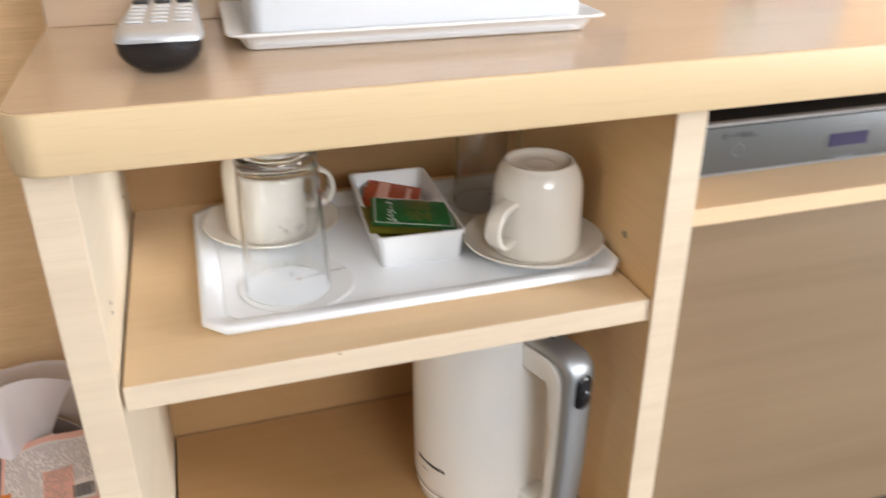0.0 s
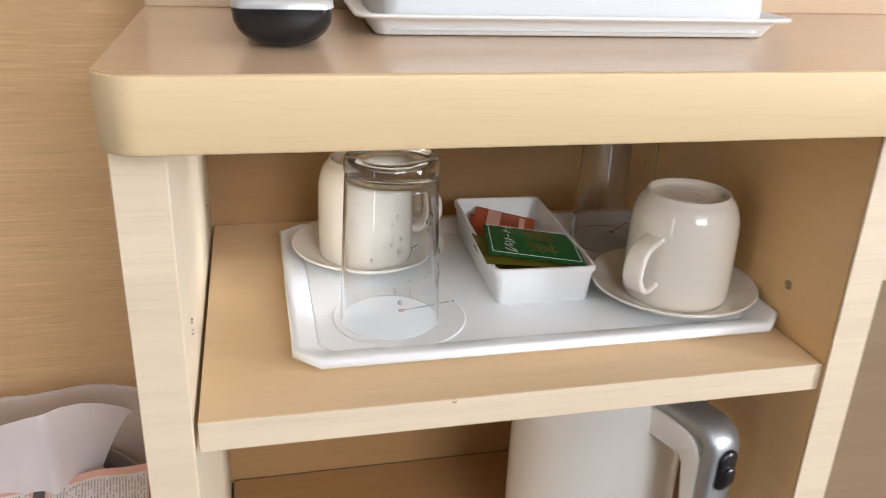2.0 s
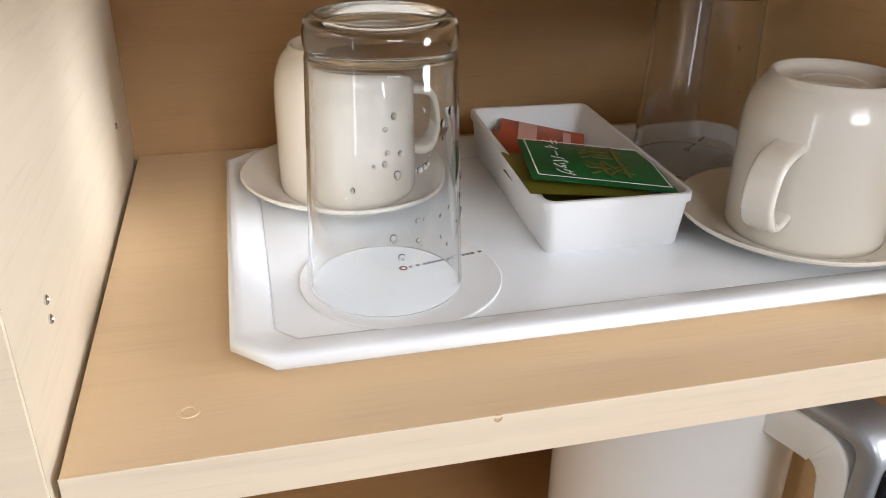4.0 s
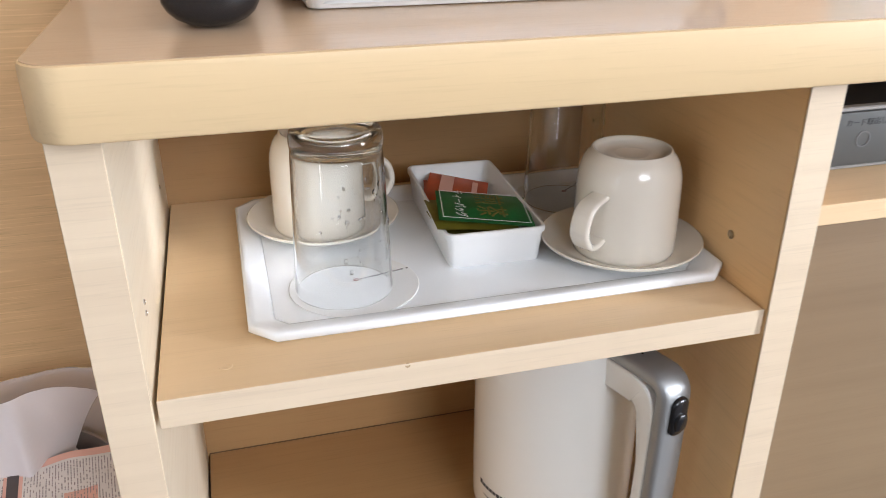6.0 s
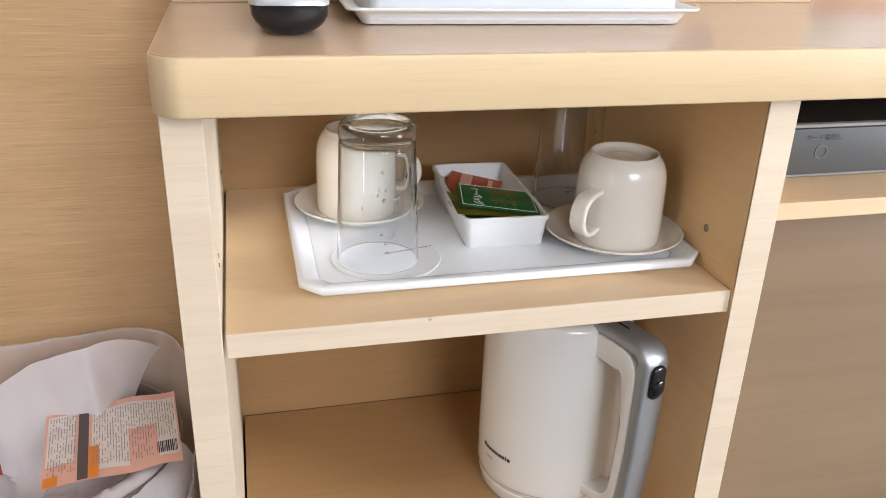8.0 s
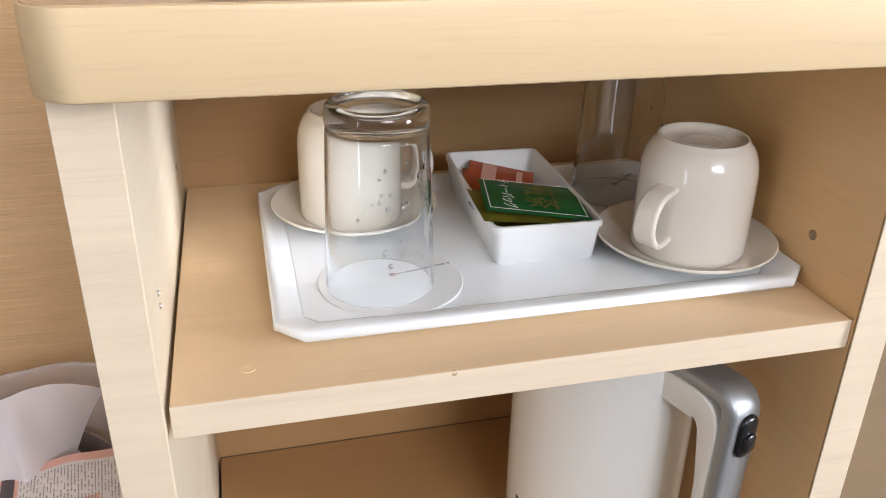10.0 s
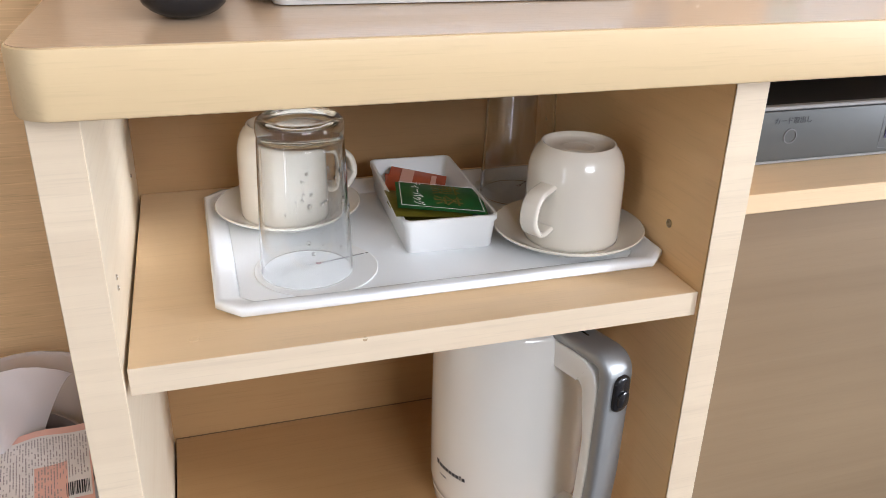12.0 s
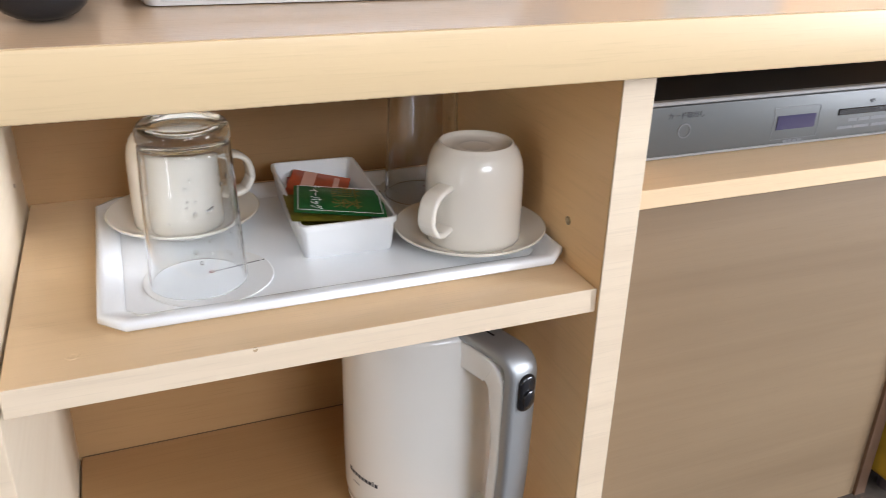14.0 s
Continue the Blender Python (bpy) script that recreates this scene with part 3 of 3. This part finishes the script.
for k, (dx, dy, dz, rx, ry, rz) in enumerate(((-0.004, 0.117, 0.0060, 2, 0, -6), (-0.004, 0.119, 0.0125, 5, 4, -10), (-0.003, 0.116, 0.0180, 4, 9, -18))):
    packet("tea_packet", _base @ pose(dx, dy, dz, rx, ry, rz), M_ORANGE, 0.055, 0.060, "crumpled orange foil packet in the rear compartment")

for _p in [o for o in scene.objects if o.name.startswith("tea_packet") and "orange" in o["label"]]:
    part("pale_print", placed_bars([(-0.016, -0.004, -0.010, 0.024), (0.013, 0.018, -0.004, 0.020)], 0.0024), M_PEACH, _p, "pale printed patch")

# the kettle in the lower compartment
KETTLE = thing("electric_kettle", pose(0.331, 0.152, 0.204), "ivory white electric kettle with silver handle on its base", "kettle")
part("power_base", lathe([(0.066, 0), (0.0725, 0.0006), (0.0740, 0.003), (0.0752, 0.0150), (0.0735, 0.0165), (0.050, 0.0165)], 80), M_KETTLE, KETTLE, smooth=40)
part("body", lathe([(0.070, 0.0170), (0.0742, 0.0172), (0.0762, 0.0195), (0.0766, 0.028), (0.0768, 0.070), (0.0766, 0.120), (0.0762, 0.170), (0.0757, 0.208), (0.0748, 0.2175), (0.0725, 0.2225), (0.069, 0.2245), (0.066, 0.2248)], 96, True, True), M_KETTLE, KETTLE, smooth=40)
part("lid", lathe([(0.0655, 0.2245), (0.0655, 0.2262), (0.0635, 0.2275), (0.045, 0.2290), (0.015, 0.2295)], 72), M_GREY, KETTLE, "grey plastic lid", 40)
HD = -71.5
_corners = [(0.066, 0.2195), (0.1270, 0.2190), (0.1250, 0.110), (0.1195, 0.036), (0.066, 0.028)]
_hp = smooth_path([(0.052, 0.2180)] + _corners[1:], 0.031, 8)
_depth = [-0.0105 - 0.0150 * min(1.0, max(0.0, (p[1] - 0.168) / 0.045)) for p in _hp]
HANDLE = placed(part("handle", sweep(_hp, _depth, 0.0006, 0.0300, 0.0022), M_KETTLE, KETTLE, smooth=50), pose(0, 0, 0, 0, 0, HD))
part("outer_shell", sweep(smooth_path(_corners, 0.0095, 8)[:-5], -0.0012, 0.0120, 0.0310, 0.0048), M_SILVER, HANDLE, "silver painted outer shell", 50)
_sw = loft([[(x, y, z) for y, z in rounded(-0.0088 + i, 0.0088 - i, -0.0175 + i, 0.0175 - i, 0.0075 - i, 6)] for i, x in ((0, -0.004), (0, 0.0016), (0.0006, 0.0028), (0.0022, 0.0036))])
placed(part("lock_switch", _sw, M_BLACK, HANDLE, "glossy black lock switch", 50), pose(0.1388, 0, 0.196, 0, 1, 0))
_tab = loft([[(x, y, z) for y, z in rounded(-0.0062 + i, 0.0062 - i, -0.012 + i, 0.004 - i, 0.0052 - i, 5)] for i, x in ((0, 0.003), (0.0004, 0.0056), (0.0018, 0.0064))])
placed(part("thumb_tab", _tab, M_BLACK, HANDLE, smooth=40), pose(0.1388, 0, 0.196, 0, 1, 0))
_rd = cube(-0.012, 0.012, -0.0009, 0.0009, 0, 0.0004)
placed(part("vent_slot", _rd, M_BLACK, HANDLE), pose(0.086, 0, 0.2314))


def wrap(rows, radius, z, a0):
    """Print bars (u0, u1, v0, v1) laid round a cylinder."""
    bm = bmesh.new()
    for u0, u1, v0, v1 in rows:
        n = max(2, int((u1 - u0) / 0.003) + 1)
        ring = [a0 + (u0 + (u1 - u0) * k / n) / radius for k in range(n + 1)]
        low = [bm.verts.new((radius * math.cos(a), radius * math.sin(a), z + v0)) for a in ring]
        up = [bm.verts.new((radius * math.cos(a), radius * math.sin(a), z + v1)) for a in ring]
        for k in range(n):
            bm.faces.new((low[k], low[k + 1], up[k + 1], up[k]))
    return bm


_rows, _x = [], 0.0
for _w in (0.0044, 0.0040, 0.0040, 0.0039, 0.0036, 0.0040, 0.0040, 0.0016, 0.0036):
    _rows.append((_x, _x + _w, -0.0021, 0.0034 if _w in (0.0044, 0.0016) else 0.0021))
    _x += _w + 0.0010
part("maker_name", wrap(_rows, 0.0770, 0.0575, radians(188)), M_INK, KETTLE, "small dark maker name")
part("model_name", wrap([(0.005, 0.0062, -0.0008, 0.0008), (0.0068, 0.0095, -0.0008, 0.0008), (0.0102, 0.0155, -0.0008, 0.0008)], 0.0770, 0.0465, radians(189)), M_INKG, KETTLE)
part("level_line", wrap([(0.0, 0.05, -0.0003, 0.0003)], 0.0772, 0.0235, radians(212)), M_GREY, KETTLE)

# ---- the card unit under the tabletop ----
VOD = thing("card_reader_unit", pose(0, 0.058, 0.5768), "silver-fronted black video card unit with small display", "card reader")
VX0, VX1 = 0.463, 0.86
part("case", cube(VX0 + 0.002, VX1 - 0.002, 0.009, 0.23, 0.003, 0.0475, 0.001, 1), M_MATBLK, VOD, "black sheet metal case")
part("front_panel", cube(VX0, VX1, 0.0, 0.0085, 0.0030, 0.0455, 0.0015, 2), M_VOD, VOD, "silver plastic front panel", 40)
part("top_trim", cube(VX0, VX1, 0.0015, 0.0088, 0.0457, 0.0490, 0.0008, 1), M_GREY, VOD)
part("bottom_trim", cube(VX0, VX1, 0.001, 0.0088, 0.0004, 0.0028, 0.0008, 1), M_GREY, VOD)
_ring = lathe([(0.0064, 0), (0.0064, 0.0006), (0.0054, 0.0006), (0.0054, 0.0)], 40, False, False)
placed(part("eject_button", _ring, M_INKG, VOD, "round eject button outline"), pose(0.5265, 0, 0.024, 90))
text_mesh("button_caption", "カード取出し", 0.0062, M_INK, VOD, pose(0.527, -0.0002, 0.0370, 90), "small dark words")
_bx = bars([(-0.0257, 0.0257, 0.0141, 0.0145), (-0.0257, 0.0257, -0.0145, -0.0141), (-0.0257, -0.0253, -0.0141, 0.0141), (0.0253, 0.0257, -0.0141, 0.0141)])
placed(part("display_border", _bx, M_INKG, VOD), pose(0.6455, -0.0001, 0.0215, 90))
placed(part("display", cube(-0.0213, 0.0213, -0.0062, 0.0062, -0.001, 0.0006), M_LCD, VOD, "dark violet display"), pose(0.6455, 0, 0.0222, 90))
placed(part("display_caption", bars([(-0.0105, -0.006, -0.0014, 0.0014), (-0.005, -0.001, -0.0014, 0.0014), (0, 0.0045, -0.0014, 0.0014), (0.0055, 0.0105, -0.0014, 0.0014)]), M_INKG, VOD), pose(0.6450, -0.0001, 0.0048, 90))
placed(part("card_slot", cube(-0.041, 0.041, -0.0030, 0.0030, -0.002, 0.0008, 0.0006, 1), M_BLACK, VOD, "black card slot"), pose(0.734, 0, 0.0265, 90))
placed(part("arrow_mark", bars([(-0.003, 0.003, 0, 0.002), (-0.0015, 0.0015, -0.0015, 0)]), M_INK, VOD), pose(0.731, -0.0001, 0.0345, 90))
placed(part("slot_caption", bars([(-0.026, -0.016, 0.002, 0.005), (-0.014, -0.001, 0.002, 0.005), (0.001, 0.02, 0.002, 0.005), (-0.038, -0.02, -0.0045, -0.0018), (-0.018, 0.0, -0.0045, -0.0018), (0.003, 0.024, -0.0045, -0.0018)]), M_INKG, VOD), pose(0.733, -0.0001, 0.0150, 90))

# ---- things on the tabletop ----
TB = thing("amenity_tray", pose(0.2475, 0.0645, ZT, 0, 0, -1.4), "shallow white plastic tray on the desk", "tray")


def ztray(inset, z):
    return [(x, y, z) for x, y in rounded(-0.1440 + inset, 0.1440 - inset, inset, 0.150 - inset, 0.012 - 0.3 * inset, 4)]


part("body", loft([ztray(0.0165, 0.0003), ztray(0.0135, 0.0010), ztray(0.0085, 0.0095), ztray(0.0070, 0.0112), ztray(0.0010, 0.0118), ztray(0.0, 0.0130), ztray(0.0008, 0.0142), ztray(0.0090, 0.0136), ztray(0.0200, 0.0035), ztray(0.0230, 0.0030)]), M_TEABOX, TB, smooth=40)
TC = thing("tissue_box_cover", pose(0.2475, 0.0645, ZT, 0, 0, -1.4), "white plastic tissue box cover standing in a tray", "tissue box")


def zlid(inset, z):
    return [(x, y, z) for x, y in rounded(-0.1265 + inset, 0.1260 - inset, 0.0105 + inset, 0.138 - inset, 0.009, 5)]


part("cover", loft([zlid(0.0, 0.0040), zlid(0.0014, 0.0560), zlid(0.0026, 0.0585), zlid(0.0055, 0.0598), zlid(0.048, 0.0600), zlid(0.052, 0.0575)]), M_PLAST, TC, smooth=40)
_b = bmesh.new()
bmesh.ops.create_grid(_b, x_segments=26, y_segments=10, size=1, matrix=Matrix.Translation((0.01, 0.075, 0.060)) @ Matrix.Diagonal((0.062, 0.018, 1, 1)))
for v in _b.verts:
    v.co.z += 0.010 * noise.noise(v.co * 45) + 0.004 * noise.noise(v.co * 130) + 0.004
part("tissue_film", _b, M_BAG, TC, "crumpled clear film over the tissue slot", 80)

REM = thing("remote_control", pose(0.0603, 0.0265, ZT, 0, 0, -2.6), "silver and black television remote lying on the desk", "remote control")


def rem_loop(s, y, w, top, low, n=12):
    pts = []
    for k in range(n + 1):
        t = math.pi * k / n
        pts.append((w * math.cos(t + math.pi), y, top - (top - low) * math.sin(t) ** 0.75))
    return pts


_loops = []
for y, w, top, low in ((0.0, 0.020, 0.0215, 0.0120), (0.002, 0.0245, 0.0215, 0.0055), (0.008, 0.0265, 0.0217, 0.0012), (0.02, 0.0270, 0.0222, 0.0004), (0.055, 0.0255, 0.0228, 0.0004), (0.105, 0.0235, 0.0225, 0.0010), (0.151, 0.0225, 0.0215, 0.004), (0.157, 0.0190, 0.0210, 0.010)):
    _loops.append(rem_loop(0, y, w, top, low))
part("lower_shell", loft(_loops), M_BLACK, REM, "glossy black lower shell", 50)
_loops = []
for y, w, z, h in ((-0.0005, 0.0205, 0.0215, 0.0030), (0.002, 0.0250, 0.0217, 0.0055), (0.008, 0.0270, 0.0219, 0.0070), (0.02, 0.0275, 0.0224, 0.0072), (0.055, 0.0260, 0.0230, 0.0072), (0.105, 0.0240, 0.0227, 0.0072), (0.151, 0.0230, 0.0217, 0.0065), (0.158, 0.0190, 0.0212, 0.004)):
    _loops.append([(-w, y, z), (-w * 0.98, y, z + h * 0.45), (-w * 0.84, y, z + h * 0.9), (-w * 0.6, y, z + h), (w * 0.6, y, z + h), (w * 0.84, y, z + h * 0.9), (w * 0.98, y, z + h * 0.45), (w, y, z)])
part("upper_shell", loft(_loops), M_SILVERL, REM, "silver upper shell", 50)
for j in range(9):
    for i in range(3):
        y = 0.026 + j * 0.0140
        big = j >= 5
        k = cube(-0.0052, 0.0052, -0.0036, 0.0036, 0, 0.0012 if not big else 0.0024, 0.0006, 2)
        placed(part("button", k, M_KEYB if big else M_KEYW, REM, smooth=40), pose((i - 1) * 0.0150, y, 0.0298))

# ---- on the back board ----
SIGN = thing("message_sign", pose(0.417, YB, 0.7555, 90), "grey plate sign with white lettering on the back board", "sign")
part("plate", loft([[(x, y, z) for x, y in rounded(-0.075, 0.0790, -0.0165, 0.16, 0.004)] for z in (0.0001, 0.0016)]), M_SIGN, SIGN)
text_mesh("sign_word", "MESSAGE", 0.0062, M_PAPER, SIGN, pose(0.0560, -0.0015, 0.0018), "white capital letters")
placed(part("caption", bars([(x, x + 0.0052, -0.003, 0.003) for x in (-0.01, -0.003, 0.004, 0.011, 0.018, 0.025, 0.032, 0.039, 0.046, 0.053, 0.060, 0.067)]), M_PAPER, SIGN, "small white caption"), pose(0, 0.0100, 0.0017))
SCREW = thing("wall_bolt", pose(0.5145, YB, 0.7570, 90), "small round metal bolt fixed to the back board", "bolt")
part("cap", lathe([(0.0052, 0), (0.0052, 0.003), (0.0042, 0.0045), (0.0026, 0.0045), (0.0024, 0.002)], 28), M_BRONZE, SCREW, smooth=40)
CARD = thing("information_card", pose(0.680, 0.242, ZT + 0.0005, 82, 0, -2), "clear acrylic stand with red, white and green card", "card stand")
part("sheet", cube(-0.05, 0.10, 0.006, 0.13, 0, 0.0012), M_PAPER, CARD, "white printed card")
placed(part("red_band", bars([(-0.05, 0.10, -0.001, 0.0105)], 0.0003), M_RED, CARD), pose(0, 0.0065, 0.0012))
_ar = bmesh.new()
_pl = [(-0.044, 0.0), (-0.018, 0.0), (-0.010, 0.0115), (-0.018, 0.023), (-0.044, 0.023)]
loft([[(x, y, z) for x, y in _pl] for z in (0, 0.0003)], bm=_ar)
placed(part("green_arrow", _ar, M_GREENC, CARD), pose(0, 0.0240, 0.0012))
placed(part("arrow_caption", bars([(-0.040, -0.022, y, y + 0.0035) for y in (0.004, 0.0095, 0.015)]), M_PAPER, CARD), pose(0, 0.0240, 0.0016))
placed(part("small_print", bars([(-0.03, -0.022, 0, 0.002), (-0.02, -0.012, 0, 0.002), (-0.008, 0.004, 0, 0.002)]), M_GREENC, CARD), pose(0, 0.0175, 0.0013))
part("acrylic_stand", cube(-0.054, 0.104, 0.0, 0.135, 0.0020, 0.0040, 0.0005, 1), M_PANE, CARD, "clear acrylic cover")

# ---- the waste bin beside the desk ----
BINX, BINY, BINR, RIM = -0.172, 0.155, 0.125, 0.340
BIN = thing("waste_bin", pose(BINX, BINY, 0), "brown round waste bin lined with a plastic bag", "waste bin")
part("tub", lathe([(0.095, 0.001), (0.100, 0.0), (0.117, RIM - 0.03), (0.1185, RIM - 0.028), (0.116, RIM - 0.028), (0.098, 0.004)], 64), M_BIN, BIN, smooth=40)


def film(radius, z0, height, seed, crumple, sag=0.0, n=96, rows=14, a0=0, a1=360):
    loops = []
    for j in range(rows + 1):
        v = j / rows
        lp = []
        for i in range(n):
            a = radians(a0 + (a1 - a0) * i / (n if a1 - a0 == 360 else n - 1))
            c, s = math.cos(a), math.sin(a)
            q = Vector((c * 1.6, s * 1.6, v * 0.8 + seed))
            r = radius(a, v) + crumple * (noise.noise(q * 1.1) + 0.9 * (abs(noise.noise(q * 2.1)) - 0.2) + 0.3 * (abs(noise.noise(q * 4.6)) - 0.2)) * (0.3 + v)
            z = z0 + height(a) * v + crumple * 0.6 * noise.noise(q * 1.2 + Vector((5, 1, 2))) * v
            lp.append((r * c, r * s, z))
        loops.append(lp)
    return loft(loops, False, False, closed=(a1 - a0 == 360))


LINER = thing("bin_liner", pose(BINX, BINY, 0), "hazy clear plastic liner bag standing up from the bin", "plastic bag")
part("film", film(lambda a, v: (0.112 + 0.010 * v) * (1 + v * ((abs(math.cos(a)) ** 5 + abs(math.sin(a)) ** 5) ** -0.2 - 1)) * (1 + 0.07 * v * max(0, math.cos(a))), RIM - 0.12, lambda a: 0.078 + 0.064 * max(0, math.cos(0.8 * abs((a - 1.5 + math.pi) % (2 * math.pi) - math.pi))) + 0.003 * math.sin(3 * a), 3.0, 0.009), M_FILM, LINER, smooth=35)
_hem = bmesh.new()
_top = [v.co.copy() for v in LINER.children[0].data.vertices][-96:]
loft([[(p.x * k, p.y * k, p.z + d) for p in _top] for k, d in ((1.006, -0.0055), (1.008, -0.003), (1.004, 0.0006), (0.996, 0.0006), (0.994, -0.003))], False, False, bm=_hem)
part("hem", _hem, M_FILM, LINER, "doubled welded hem along the top edge", 60)
BAG = thing("shopping_bag", pose(BINX, BINY, 0), "crumpled white plastic bag stuffed in the bin", "plastic bag")
_rows = []
for _j in range(25):
    _v = _j / 24
    _lp = []
    for _i in range(61):
        _x = -0.105 + (0.204 - 0.052 * (1 - _v)) * _i / 60        # across the bag, from the bin's middle
        _d = _x - 0.047
        _top = 0.391 - (3.1 if _d < 0 else 9.0) * _d * _d
        _q = Vector((_x * 9, _v * 0.7, 5.0))
        _y = 0.045 - 0.55 * max(0, -0.018 - _x) - 0.016 * math.sin(math.pi * min(1, max(0, (_x + 0.06) / 0.115))) * (1 - 0.5 * _v) + 1.6 * max(0, _x - 0.050 + 0.012 * _v) * (1.25 - _v) - 0.010 * math.exp(-((_x - 0.046 + 0.012 * _v) / 0.006) ** 2) * (1.1 - _v)
        _y += 0.014 * noise.noise(_q * 1.7) * (1.1 - _v) + 0.015 * (abs(noise.noise(Vector((_x * 36 + _v, _v * 0.9, 8)))) - 0.2) * (1.1 - 0.8 * _v)
        _lp.append((_x, _y - 0.02 * (1 - _v), 0.265 + (_top - 0.265) * _v))
    _rows.append(_lp)
part("back_flap", loft(_rows, False, False, closed=False), M_BAG, BAG, "thin white flap folded up along the bin", 60)
_b = bmesh.new()
bmesh.ops.create_grid(_b, x_segments=44, y_segments=44, size=1)
for v in _b.verts:
    x, y = v.co.x, v.co.y
    k = max(abs(x), abs(y)) / max(1e-6, math.hypot(x, y))
    p = Vector((x * k * 0.104, y * k * 0.104, 0))
    p.z = RIM - 0.070 + 0.03 * (math.hypot(p.x, p.y) / 0.104) ** 3 + 0.018 * noise.noise(p * 17) + 0.022 * (abs(noise.noise(p * 26 + Vector((3, 3, 3)))) - 0.2) + 0.007 * abs(noise.noise(p * 70))
    v.co = p
part("crumpled_middle", _b, M_BAG, BAG, smooth=40)
_loops = []
for _j in range(15):
    _v = math.pi * _j / 14
    _lp = []
    for _i in range(60):
        _a = radians(188 + 164 * _i / 59)
        _q = Vector((math.cos(_a) * 1.7, math.sin(_a) * 1.7, _j * 0.12 + 21))
        _n = 0.012 * noise.noise(_q * 1.6) + 0.012 * (abs(noise.noise(_q * 3.2)) - 0.2)
        _r = 0.106 - 0.028 * math.cos(_v) + _n * 0.5
        _lp.append((_r * math.cos(_a), _r * math.sin(_a), RIM - 0.080 + 0.054 * math.sin(_v) ** 0.7 + 0.5 * _n))
    _loops.append(_lp)
part("front_fold", loft(_loops, False, False, closed=False), M_BAG, BAG, "white fold lying over the front of the bin", 60)

WR = thing("snack_wrapper", pose(-0.115, 0.139, 0.3250, 2, -1, 7), "peach printed food wrapper lying in the bin", "wrapper")


def wavy(rows, lift):
    """Printed patches on the wavy wrapper."""
    bm = bmesh.new()
    for x0, x1, y0, y1 in rows:
        nx, ny = max(1, int((x1 - x0) / 0.006)), max(1, int((y1 - y0) / 0.006))
        g = [[bm.verts.new((x0 + (x1 - x0) * i / nx, y0 + (y1 - y0) * j / ny, 0)) for i in range(nx + 1)] for j in range(ny + 1)]
        for row in g:
            for v in row:
                v.co.z = 0.0035 * noise.noise(Vector((v.co.x * 28, v.co.y * 22, 4))) + lift
        for j in range(ny):
            for i in range(nx):
                bm.faces.new((g[j][i], g[j][i + 1], g[j + 1][i + 1], g[j + 1][i]))
    return bm


part("sheet", wavy([(-0.0595, 0.0595, -0.056, 0.056)], 0.0), M_PEACH, WR, smooth=80)
part("pale_panel", wavy([(-0.057, -0.033, -0.028, 0.046), (-0.018, 0.058, 0.006, 0.046), (-0.018, 0.014, -0.046, 0.006), (0.040, 0.058, -0.044, 0.006)], 0.0004), M_CREAM, WR, smooth=80)
part("dark_stripe", wavy([(-0.030, -0.021, -0.055, 0.055)], 0.0007), M_BROWN, WR, "dark brown stripe", 80)
part("orange_patch", wavy([(-0.0205, -0.012, -0.055, -0.010)], 0.0007), M_ORNG, WR, "bright orange patch", 80)
part("orange_corner", wavy([(-0.058, -0.046, -0.055, -0.042)], 0.0007), M_ORNG, WR, "bright orange corner", 80)
_rnd = random.Random(7)
_rows = []
for x in np.arange(-0.055, 0.057, 0.0024):
    if -0.033 < x < -0.018:
        continue
    y = 0.042
    while y > (-0.018 if x > 0.036 else -0.040):
        h = _rnd.uniform(0.0008, 0.0036)
        if _rnd.random() < 0.78:
            _rows.append((float(x), float(x) + 0.0009, max(-0.042, y - h), y))
        y -= h + 0.0008 + (0.006 if _rnd.random() < 0.06 else 0.0)
part("small_print", wavy(_rows, 0.0009), M_PRINT, WR, "rows of small dark print")
_rows, _x = [], 0.0385
while _x < 0.056:
    _w = _rnd.choice((0.0005, 0.0008, 0.0012))
    _rows.append((_x, _x + _w, -0.0410, -0.0255))
    _x += _w + _rnd.choice((0.0005, 0.0008))
part("barcode", wavy(_rows, 0.0011), M_INK, WR, "dark bar code")

SCRAP = thing("torn_packet", pose(-0.219, 0.118, 0.3235, 14, 20, 25), "torn red and blue printed packet corner in the bin", "wrapper")
part("red_half", wavy([(-0.022, 0.012, -0.012, 0.002)], 0.0), M_RED, SCRAP)
part("blue_half", wavy([(-0.022, 0.012, 0.002, 0.016)], 0.0), M_BLUE, SCRAP, "dark blue printed half")

# ---- beyond the knee space ----
STOOL = thing("stool", pose(1.110, 0.200, 0), "low yellow cloth stool beside the desk", "stool")
part("seat", cube(-0.085, 0.20, -0.095, 0.10, 0.02, 0.42, 0.012, 3), M_YELLOW, STOOL, smooth=40)
for _x in (-0.06, 0.175):
    for _y in (-0.055, 0.08):
        part("leg", lathe([(0.014, 0), (0.016, 0.03)], 16, centre=(_x, _y)), M_BROWN, STOOL, "dark wooden leg")
